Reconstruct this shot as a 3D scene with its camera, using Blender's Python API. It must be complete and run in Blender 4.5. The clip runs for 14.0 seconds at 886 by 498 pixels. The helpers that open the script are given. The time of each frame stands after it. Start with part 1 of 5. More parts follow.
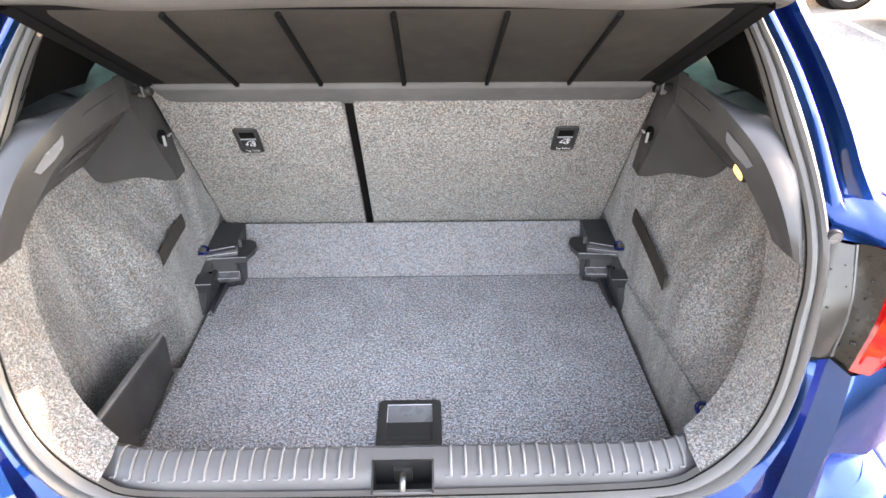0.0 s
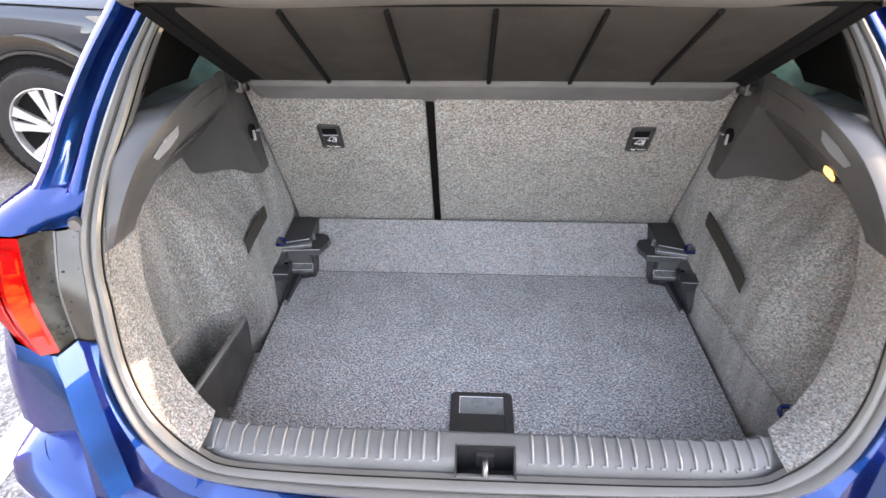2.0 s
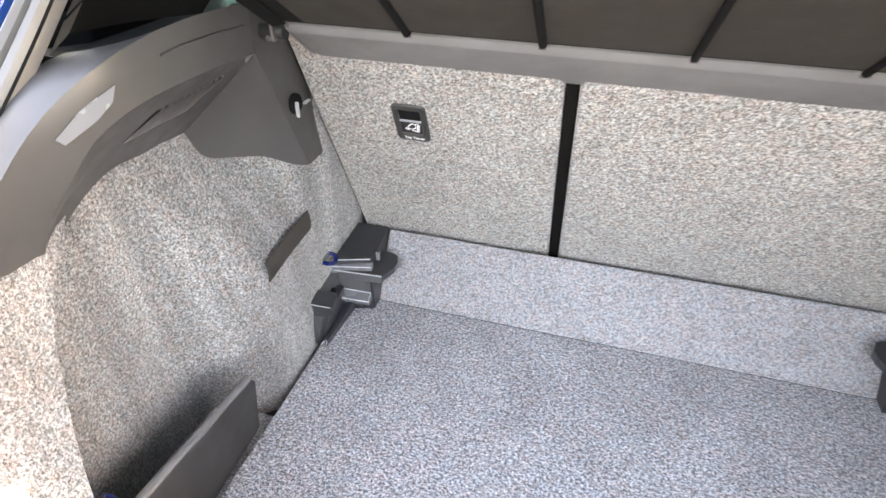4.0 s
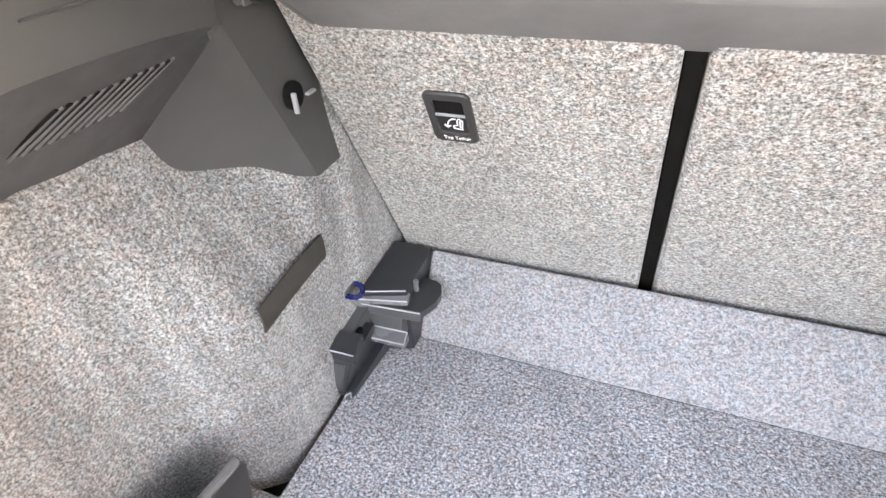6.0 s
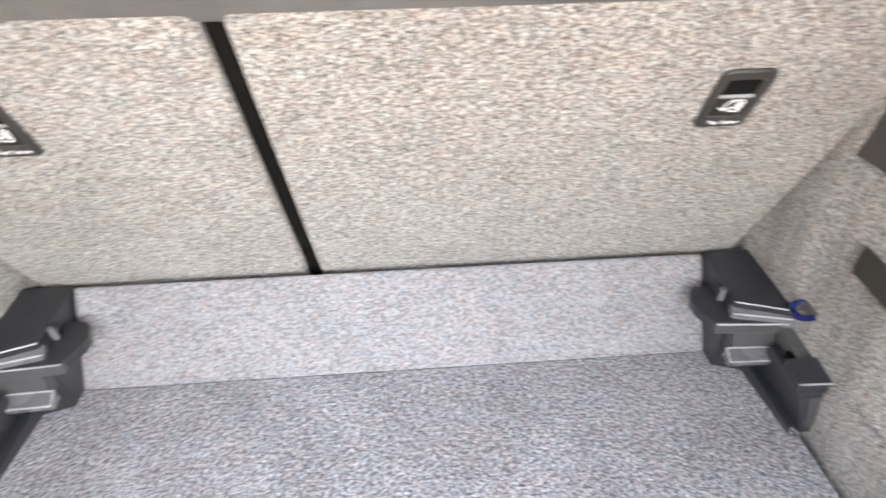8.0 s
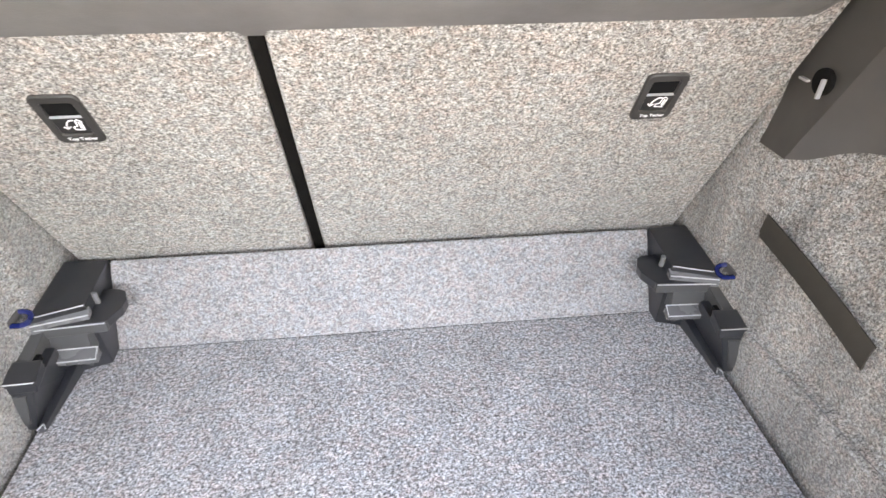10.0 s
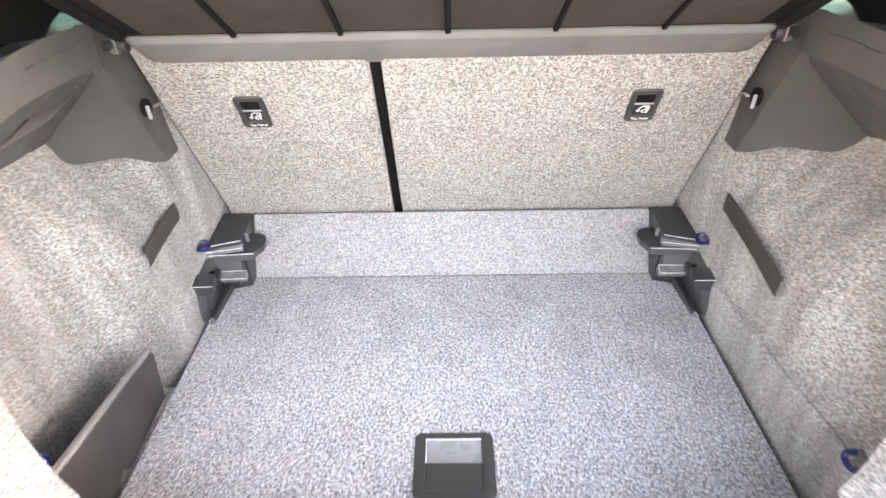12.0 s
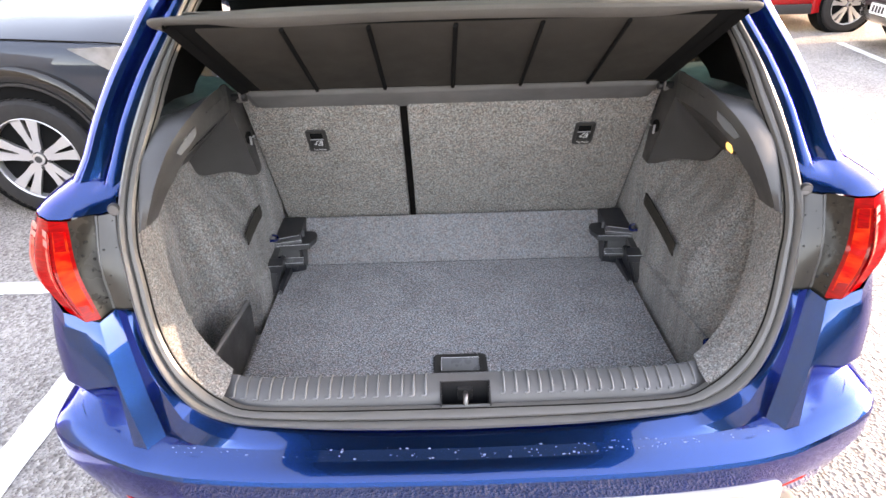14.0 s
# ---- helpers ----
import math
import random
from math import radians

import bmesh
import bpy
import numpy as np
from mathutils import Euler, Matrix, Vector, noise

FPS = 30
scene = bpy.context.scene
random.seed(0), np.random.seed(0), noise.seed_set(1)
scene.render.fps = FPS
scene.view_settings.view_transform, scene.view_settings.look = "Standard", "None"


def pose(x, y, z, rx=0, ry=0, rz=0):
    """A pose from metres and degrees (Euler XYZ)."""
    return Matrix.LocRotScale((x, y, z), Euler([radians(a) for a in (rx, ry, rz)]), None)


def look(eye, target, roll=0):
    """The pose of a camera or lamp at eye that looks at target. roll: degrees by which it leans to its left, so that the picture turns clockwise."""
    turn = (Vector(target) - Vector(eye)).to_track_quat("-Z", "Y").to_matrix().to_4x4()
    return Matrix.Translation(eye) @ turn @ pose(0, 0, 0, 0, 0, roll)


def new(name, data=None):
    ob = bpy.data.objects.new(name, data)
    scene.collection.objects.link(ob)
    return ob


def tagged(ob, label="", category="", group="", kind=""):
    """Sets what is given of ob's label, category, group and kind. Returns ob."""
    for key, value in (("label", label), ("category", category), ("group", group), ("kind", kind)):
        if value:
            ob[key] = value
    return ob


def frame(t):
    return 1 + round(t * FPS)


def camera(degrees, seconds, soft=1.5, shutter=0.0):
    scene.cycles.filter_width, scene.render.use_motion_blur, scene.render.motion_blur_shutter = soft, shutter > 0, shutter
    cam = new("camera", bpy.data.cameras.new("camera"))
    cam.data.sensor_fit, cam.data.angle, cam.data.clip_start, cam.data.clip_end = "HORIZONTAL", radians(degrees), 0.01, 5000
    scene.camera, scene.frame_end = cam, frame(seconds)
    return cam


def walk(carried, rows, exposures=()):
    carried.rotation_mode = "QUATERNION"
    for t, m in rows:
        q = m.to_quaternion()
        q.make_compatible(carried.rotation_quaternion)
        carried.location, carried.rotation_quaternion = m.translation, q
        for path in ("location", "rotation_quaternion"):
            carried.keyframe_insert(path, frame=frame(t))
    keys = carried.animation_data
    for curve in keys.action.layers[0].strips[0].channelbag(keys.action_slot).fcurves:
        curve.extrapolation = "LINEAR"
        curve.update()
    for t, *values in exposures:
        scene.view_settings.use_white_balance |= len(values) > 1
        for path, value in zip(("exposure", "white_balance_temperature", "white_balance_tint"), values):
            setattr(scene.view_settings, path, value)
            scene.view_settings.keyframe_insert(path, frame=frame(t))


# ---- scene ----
cam = camera(76.8, 14.0, 1.5, 0.4)
PATH = [
    (0, (0.049, -0.285, 1.467), (0.087, 1.371, 0.346), 0.1),
    (0.5, (0.045, -0.323, 1.472), (0.076, 1.349, 0.374), 0.1),
    (1, (0.04, -0.358, 1.471), (0.049, 1.322, 0.386), -0.1),
    (1.5, (0.014, -0.363, 1.47), (-0.019, 1.316, 0.385), -0.3),
    (2, (-0.031, -0.322, 1.459), (-0.125, 1.348, 0.362), -0.7),
    (2.5, (-0.015, -0.214, 1.428), (-0.222, 1.428, 0.306), -0.9),
    (3, (0.014, -0.087, 1.41), (-0.359, 1.527, 0.289), 0.4),
    (3.5, (-0.02, 0.028, 1.369), (-0.464, 1.607, 0.226), -0.0),
    (4, (-0.086, 0.125, 1.31), (-0.533, 1.69, 0.148), 0.5),
    (4.2, (-0.101, 0.137, 1.293), (-0.6, 1.685, 0.13), -0.2),
    (6.3, (-0.138, 0.362, 1.214), (-0.801, 1.826, 0.024), -4.3),
    (6.5, (-0.14, 0.363, 1.21), (-0.755, 1.841, 0.012), -4.0),
    (7, (-0.117, 0.379, 1.201), (-0.569, 1.896, -0.021), -2.5),
    (7.5, (-0.052, 0.378, 1.182), (-0.235, 1.97, -0.016), -1.3),
    (7.8, (-0.009, 0.383, 1.187), (-0.02, 1.977, -0.02), -0.9),
    (8, (0.028, 0.377, 1.184), (0.128, 1.98, -0.008), -0.9),
    (8.2, (0.06, 0.377, 1.186), (0.241, 1.969, -0.011), -0.9),
    (10.3, (-0.018, 0.227, 1.233), (0.145, 1.833, 0.052), 0.6),
    (10.5, (-0.034, 0.226, 1.232), (0.055, 1.824, 0.033), 0.3),
    (11, (-0.042, 0.212, 1.243), (-0.014, 1.803, 0.032), -0.8),
    (11.5, (-0.039, 0.126, 1.283), (0.005, 1.721, 0.076), 0.3),
    (12, (0.0, -0.085, 1.344), (-0.029, 1.551, 0.194), -1.4),
    (12.5, (-0.027, -0.277, 1.392), (-0.031, 1.379, 0.27), -0.8),
    (13, (-0.062, -0.429, 1.437), (-0.032, 1.244, 0.341), -0.8),
    (13.5, (-0.06, -0.503, 1.462), (-0.043, 1.194, 0.404), -1.2),
    (14, (-0.037, -0.533, 1.475), (-0.031, 1.184, 0.448), -1.6),
]
EXPOSURES = [(0.0, 4.64, 10300, 24), (0.5, 4.53, 10300, 24), (1.0, 4.48, 10300, 24), (1.5, 4.34, 10200, 23), (2.0, 4.37, 10200, 24), (2.5, 4.55, 10400, 24), (3.0, 4.68, 10400, 24), (3.5, 4.83, 10500, 25), (4.0, 5.03, 10600, 25), (6.5, 5.22, 10900, 26), (8.0, 5.27, 11900, 27), (11.0, 5.22, 11800, 25), (12.0, 5.50, 11700, 26), (12.5, 5.20, 11000, 25), (13.0, 4.61, 10600, 25), (13.5, 4.11, 10400, 25), (14.0, 3.93, 10300, 25)]
walk(cam, [(t, look(eye, target, roll)) for t, eye, target, roll in PATH], EXPOSURES)

# ---- world, sun ----
SUN_EL, SUN_AZ = 22.0, 14.4          # height over the ground; degrees from +x towards +y
world = bpy.data.worlds.new("sky_world")
scene.world = world
world.use_nodes = True
wt = world.node_tree
sky = wt.nodes.new("ShaderNodeTexSky")
sky.sky_type, sky.sun_disc = "NISHITA", False
sky.sun_elevation, sky.sun_rotation = radians(SUN_EL), radians(90 - SUN_AZ)
sky.air_density, sky.dust_density, sky.ozone_density = 1.0, 0.45, 0.5
wt.links.new(sky.outputs[0], wt.nodes["Background"].inputs[0])
wt.nodes["Background"].inputs[1].default_value = 0.15

sun_data = bpy.data.lights.new("sun", "SUN")
sun_data.energy, sun_data.angle, sun_data.color = 0.72, radians(0.6), (1.0, 0.97, 0.92)
sun = new("sun", sun_data)
sun_dir = Vector((math.cos(radians(SUN_AZ)) * math.cos(radians(SUN_EL)), math.sin(radians(SUN_AZ)) * math.cos(radians(SUN_EL)), math.sin(radians(SUN_EL))))
sun.matrix_basis = look(sun_dir * 20, (0, 0, 0))

# ---- materials ----
def material(name, rough=0.5, metal=0.0, coat=0.0, spec=0.5):
    m = bpy.data.materials.new(name)
    m.use_nodes = True
    b = m.node_tree.nodes["Principled BSDF"]
    b.inputs["Roughness"].default_value = rough
    b.inputs["Metallic"].default_value = metal
    b.inputs["Coat Weight"].default_value = coat
    b.inputs["Coat Roughness"].default_value = 0.03
    b.inputs["Specular IOR Level"].default_value = spec
    return m, m.node_tree, b


def coords(t, scale=(1, 1, 1)):
    tc = t.nodes.new("ShaderNodeTexCoord")
    mp = t.nodes.new("ShaderNodeMapping")
    mp.inputs["Scale"].default_value = scale
    t.links.new(tc.outputs["Object"], mp.inputs["Vector"])
    return mp.outputs[0]


def noise_tex(t, vec, scale, detail=3.0, rough=0.55):
    n = t.nodes.new("ShaderNodeTexNoise")
    n.inputs["Scale"].default_value, n.inputs["Detail"].default_value, n.inputs["Roughness"].default_value = scale, detail, rough
    t.links.new(vec, n.inputs["Vector"])
    return n.outputs["Fac"]


def ramp(t, fac, stops):
    r = t.nodes.new("ShaderNodeValToRGB")
    els = r.color_ramp.elements
    while len(els) < len(stops):
        els.new(0.5)
    for e, (p, c) in zip(els, stops):
        e.position, e.color = p, (*c, 1)
    t.links.new(fac, r.inputs[0])
    return r.outputs[0]


def mix(t, kind, a, b, fac):
    m = t.nodes.new("ShaderNodeMix")
    m.data_type, m.blend_type = "RGBA", kind
    for socket, value in ((m.inputs[0], fac), (m.inputs[6], a), (m.inputs[7], b)):
        if isinstance(value, (int, float)):
            socket.default_value = value
        elif isinstance(value, tuple):
            socket.default_value = (*value, 1)
        else:
            t.links.new(value, socket)
    return m.outputs[2]


def bump(t, b, height, strength, dist):
    n = t.nodes.new("ShaderNodeBump")
    n.inputs["Strength"].default_value, n.inputs["Distance"].default_value = strength, dist
    t.links.new(height, n.inputs["Height"])
    t.links.new(n.outputs[0], b.inputs["Normal"])


def carpet(name, dark, mid, light, fibre=170.0, stretch=(1, 1, 1), nap=0.14, drift_size=(11, 11, 11), fleck=0.3):
    """Needle-felt: three tones of fibre tufts, a few millimetres long, with coarser drift over them."""
    m, t, b = material(name, 0.95, spec=0.2)
    vec = coords(t, stretch)
    tufts = noise_tex(t, vec, fibre, 4.0, 0.65)
    clumps = noise_tex(t, vec, fibre * 0.6, 2.0, 0.5)
    both = t.nodes.new("ShaderNodeMath")
    both.operation = "MULTIPLY_ADD"
    both.inputs[1].default_value = 0.4
    t.links.new(clumps, both.inputs[0])
    half = t.nodes.new("ShaderNodeMath")
    half.operation = "MULTIPLY"
    half.inputs[1].default_value = 0.6
    t.links.new(tufts, half.inputs[0])
    t.links.new(half.outputs[0], both.inputs[2])
    colour = ramp(t, both.outputs[0], [(0.385, dark), (0.485, mid), (0.585, light)])
    hue = noise_tex(t, vec, 75.0, 3.0, 0.7)
    tint = ramp(t, hue, [(0.36, (1.08, 0.95, 0.92)), (0.5, (1, 1, 1)), (0.64, (0.93, 1.0, 1.05))])
    colour = mix(t, "MULTIPLY", colour, tint, 0.9)
    mottle = ramp(t, noise_tex(t, vec, 225.0, 2.0, 0.6), [(0.36, (1 - fleck,) * 3), (0.48, (1.0, 1.0, 1.0)), (0.63, (1 + fleck,) * 3)])
    colour = mix(t, "MULTIPLY", colour, mottle, 1.0)
    drift = ramp(t, noise_tex(t, coords(t, drift_size), 1.0, 4.0, 0.6), [(0.3, (1 - nap,) * 3), (0.7, (1 + nap * 0.7,) * 3)])
    t.links.new(mix(t, "MULTIPLY", colour, drift, 1.0), b.inputs["Base Color"])
    b.inputs["Sheen Weight"].default_value = 0.25
    bump(t, b, both.outputs[0], 0.8, 0.003)
    return m


def plastic(name, colour, rough=0.5, grain=900.0, strength=0.12, spec=0.45, wear=0.1):
    m, t, b = material(name, rough, spec=spec)
    vec = coords(t)
    big = noise_tex(t, vec, 7.0, 4.0)
    lo, hi = tuple(c * (1 - wear) for c in colour), tuple(c * (1 + wear) for c in colour)
    t.links.new(ramp(t, big, [(0.3, lo), (0.7, hi)]), b.inputs["Base Color"])
    rr = ramp(t, noise_tex(t, vec, 22.0, 3.0), [(0.3, (rough - 0.07,) * 3), (0.7, (rough + 0.08,) * 3)])
    t.links.new(rr, b.inputs["Roughness"])
    bump(t, b, noise_tex(t, vec, grain, 2.0), strength, 0.001)
    return m


def paint(name, colour, rough=0.25, metal=0.35, coat=0.7):
    """Car paint: a flaked base under clear coat, with faint orange peel."""
    m, t, b = material(name, rough, metal, coat, 0.3)
    b.inputs["Coat Roughness"].default_value = 0.012
    vec = coords(t)
    flake = noise_tex(t, vec, 1600.0, 1.0)
    lo, hi = tuple(c * 0.8 for c in colour), tuple(min(1, c * 1.2) for c in colour)
    t.links.new(ramp(t, flake, [(0.3, lo), (0.7, hi)]), b.inputs["Base Color"])
    bump(t, b, noise_tex(t, vec, 700.0, 1.0), 0.01, 0.0005)
    return m


CARPET_SEAT = carpet("seat_felt", (0.046, 0.043, 0.039), (0.225, 0.211, 0.194), (0.44, 0.417, 0.388), 580.0, (0.85, 1, 1), 0.12, fleck=0.38)
CARPET_SIDE = carpet("side_felt", (0.066, 0.065, 0.063), (0.205, 0.202, 0.195), (0.37, 0.366, 0.355), 580.0, (1, 1, 1), 0.36, (8, 17, 2.4), 0.33)
CARPET_FLOOR = carpet("floor_felt", (0.05, 0.051, 0.056), (0.262, 0.264, 0.274), (0.54, 0.543, 0.56), 580.0, (0.85, 1, 1), 0.16, fleck=0.52)
CARPET_STEP = carpet("step_felt", (0.12, 0.118, 0.122), (0.238, 0.235, 0.243), (0.325, 0.321, 0.332), 580.0, (0.85, 1, 1), 0.08, fleck=0.28)
TRIM = plastic("dark_trim", (0.060, 0.059, 0.058), 0.46, spec=0.45)
TRIM_MID = plastic("mid_grey_trim", (0.072, 0.071, 0.069), 0.42)
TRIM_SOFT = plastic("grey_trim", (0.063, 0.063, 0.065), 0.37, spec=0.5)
# Near black: the dark end of the trim's top is painted into the base.
LEDGE = plastic("shaded_matt_ledge", (0.012, 0.013, 0.0125), 0.62, spec=0.2)
GRIP = plastic("pale_gloss_plastic", (0.12, 0.12, 0.12), 0.22, spec=0.8)
GAP_SHADE = plastic("gap_shade", (0.005, 0.0045, 0.004), 0.8, spec=0.1)
DIVIDER = plastic("divider_plastic", (0.028, 0.027, 0.026), 0.4)
COVER = plastic("anchor_cover_plastic", (0.036, 0.035, 0.034), 0.4)
# Paler than the sill: the rib crests' highlight is in the base colour.
RIB_HIGHLIGHT = plastic("rib_highlight_plastic", (0.17, 0.17, 0.172), 0.2, spec=0.7)
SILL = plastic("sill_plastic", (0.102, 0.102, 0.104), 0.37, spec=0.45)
HANDLE = plastic("handle_plastic", (0.034, 0.034, 0.034), 0.42)
GRIP_PALE = plastic("pale_handle_grip", (0.20, 0.205, 0.21), 0.28)
BLACK = plastic("black_plastic", (0.018, 0.018, 0.019), 0.42)
# Paler tones of the black bracket paint its edge glints and lit faces.
BRACKET_GLINT = plastic("bracket_glint", (0.42, 0.43, 0.44), 0.3)
BRACKET_LIT = plastic("bracket_lit_grey", (0.12, 0.124, 0.13), 0.3)
BRACKET_HALF_LIT = plastic("bracket_half_lit", (0.062, 0.064, 0.066), 0.34)
BRACKET, _t, _b = material("bracket_plastic", 0.3, spec=1.0)
_t.links.new(ramp(_t, noise_tex(_t, coords(_t), 40.0, 3.0), [(0.3, (0.014, 0.016, 0.020)), (0.7, (0.020, 0.022, 0.027))]), _b.inputs["Base Color"])
bump(_t, _b, noise_tex(_t, coords(_t), 1500.0, 2.0), 0.05, 0.0005)
RUBBER = plastic("seal_rubber", (0.108, 0.106, 0.102), 0.36, 500.0, 0.1, 0.6)
SHELF = plastic("shelf_board", (0.034, 0.0305, 0.0265), 0.8, 300.0, 0.5, 0.25, 0.18)
SHELF_TOP = plastic("shelf_fabric", (0.125, 0.12, 0.112), 0.9, 260.0, 0.6, 0.2, 0.12)
GREY_BAND = plastic("shelf_edge_plastic", (0.155, 0.154, 0.152), 0.55, 300.0, 0.3, 0.3, 0.2)
STRAP = plastic("elastic_strap", (0.045, 0.042, 0.037), 0.85, 1200.0, 0.5, 0.2)
BLUE_HOOK = plastic("blue_hook_plastic", (0.004, 0.012, 0.085), 0.25)
BLUE = paint("blue_paint", (0.0001, 0.044, 0.178), 0.24, 1.0, 1.0)
BLUE.node_tree.nodes["Principled BSDF"].inputs["Specular IOR Level"].default_value = 0.0
BLUE.node_tree.nodes["Principled BSDF"].inputs["Coat IOR"].default_value = 1.52
BLUE.node_tree.nodes["Principled BSDF"].inputs["Specular Tint"].default_value = (0.02, 0.12, 0.8, 1)
PANEL_HIGHLIGHT = plastic("panel_edge_highlight", (0.10, 0.10, 0.098), 0.2, 60.0, 0.01, 0.6)
PRIMER = plastic("bare_panel", (0.040, 0.036, 0.031), 0.2, 60.0, 0.02, 0.6, 0.25)
POCKET = plastic("lamp_pocket", (0.021, 0.019, 0.016), 0.27, 200.0, 0.04, 0.35)
SILVER_TRIM = plastic("silver_trim", (0.42, 0.42, 0.40), 0.35)
METAL, _t, _b = material("striker_steel", 0.42, 1.0)
_b.inputs["Base Color"].default_value = (0.24, 0.24, 0.24, 1)
WHITE, _t, _b = material("white_print", 0.6)
_b.inputs["Base Color"].default_value = (0.85, 0.85, 0.85, 1)
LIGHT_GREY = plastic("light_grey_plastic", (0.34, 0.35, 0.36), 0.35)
DARK, _t, _b = material("dark_gap", 0.9, spec=0.1)
_b.inputs["Base Color"].default_value = (0.008, 0.008, 0.008, 1)
RED_LENS, _t, _b = material("red_lens", 0.10, 0.0, 0.3, 0.1)
_t.links.new(ramp(_t, noise_tex(_t, coords(_t, (1, 1, 6)), 60.0, 1.0), [(0.3, (0.26, 0.001, 0.002)), (0.7, (0.46, 0.003, 0.004))]), _b.inputs["Base Color"])
# The orange drift in this red imitates a glow inside the bar.
RED_BAR, _t, _b = material("red_light_bar", 0.3, 0.0, 0.05, 0.05)
_t.links.new(ramp(_t, noise_tex(_t, coords(_t, (3, 3, 9)), 9.0, 2.0), [(0.38, (0.62, 0.003, 0.003)), (0.62, (0.86, 0.055, 0.012))]), _b.inputs["Base Color"])
CLEAR_LENS, _t, _b = material("clear_lens", 0.06, 0.0, 1.0)
_b.inputs["Base Color"].default_value = (0.62, 0.42, 0.38, 1)
# Raised albedo stands in for sunlight glowing through the red lens.
SALMON_GLOW, _t, _b = material("salmon_glow", 0.22, 0.0, 0.2, 0.1)
_t.links.new(ramp(_t, noise_tex(_t, coords(_t, (1, 1, 3)), 25.0, 1.0), [(0.3, (0.66, 0.045, 0.035)), (0.7, (0.84, 0.21, 0.14))]), _b.inputs["Base Color"])
PINK, _t, _b = material("pink_facet", 0.2, 0.0, 0.25, 0.15)
_b.inputs["Base Color"].default_value = (0.60, 0.20, 0.17, 1)
LAMP_GLOW, _t, _b = material("warm_bulb", 0.4)
_b.inputs["Base Color"].default_value = (0.75, 0.5, 0.22, 1)
_b.inputs["Emission Color"].default_value = (1.0, 0.58, 0.2, 1)
_b.inputs["Emission Strength"].default_value = 0.16
GLASS, _t, _b = material("tinted_glass", 0.03)
_b.inputs["Base Color"].default_value = (0.02, 0.15, 0.125, 1)
_b.inputs["Transmission Weight"].default_value = 1.0
_b.inputs["IOR"].default_value = 1.1
PRIVACY_GLASS, _t, _b = material("privacy_glass", 0.03)
_b.inputs["Base Color"].default_value = (0.02, 0.04, 0.035, 1)
_b.inputs["Transmission Weight"].default_value = 1.0
_b.inputs["IOR"].default_value = 1.1
CAR_GLASS = plastic("dark_car_glass", (0.012, 0.014, 0.016), 0.05, 40.0, 0.0, 0.6)
TYRE = plastic("tyre_rubber", (0.022, 0.021, 0.021), 0.7)
ALLOY, _t, _b = material("polished_alloy", 0.3, 0.7)
_b.inputs["Base Color"].default_value = (0.68, 0.66, 0.65, 1)
ALLOY_DARK = plastic("dark_alloy", (0.05, 0.05, 0.05), 0.4)
HEADLAMP = plastic("headlamp_glass", (0.22, 0.22, 0.215), 0.08, 30.0, 0.0, 0.7, 0.4)
GLOSS_BLACK = plastic("gloss_black_plastic", (0.012, 0.011, 0.010), 0.1, 60.0, 0.01, 0.6)
WALL_RENDER = plastic("grey_render", (0.13, 0.13, 0.13), 0.85, 40.0, 0.4, 0.2)
CLADDING = plastic("wheel_arch_cladding", (0.035, 0.034, 0.033), 0.5)
GREY_PAINT = paint("slate_grey_paint", (0.034, 0.043, 0.056), 0.3, 0.3, 1.0)
GREY_PAINT.node_tree.nodes["Principled BSDF"].inputs["Specular IOR Level"].default_value = 0.0
RED_PAINT = paint("red_paint", (0.45, 0.01, 0.012), 0.25, 0.2)
BLACK_PAINT = paint("graphite_paint", (0.03, 0.03, 0.03), 0.25, 0.3)
CREAM_PAINT = paint("cream_paint", (0.55, 0.52, 0.43), 0.3, 0.1)
PLATE_WHITE = plastic("plate_white", (0.7, 0.7, 0.68), 0.4)
LINE_PAINT = plastic("line_paint", (0.78, 0.77, 0.74), 0.7, 90.0, 0.6, 0.3, 0.08)
WATER, _t, _b = material("water_drop", 0.02, 0.0, 1.0, 0.7)
_b.inputs["Base Color"].default_value = (0.20, 0.24, 0.34, 1)
_b.inputs["IOR"].default_value = 1.33

TARMAC, _t, _b = material("worn_tarmac", 0.85, spec=0.3)
_v = coords(_t)
_chips = _t.nodes.new("ShaderNodeTexVoronoi")
_chips.inputs["Scale"].default_value = 85.0
_t.links.new(_v, _chips.inputs["Vector"])
_c = ramp(_t, _chips.outputs["Color"], [(0.15, (0.20, 0.178, 0.168)), (0.5, (0.335, 0.308, 0.293)), (0.9, (0.48, 0.45, 0.43))])
_g = ramp(_t, noise_tex(_t, _v, 1.3, 5.0), [(0.3, (0.75, 0.74, 0.73)), (0.7, (1.1, 1.08, 1.05))])
_t.links.new(mix(_t, "MULTIPLY", _c, _g, 1.0), _b.inputs["Base Color"])
bump(_t, _b, _chips.outputs["Distance"], 1.0, 0.012)

# ---- building tools ----
def thing(name, label, category, group="", kind=""):
    return tagged(new(name), label, category, group, kind)


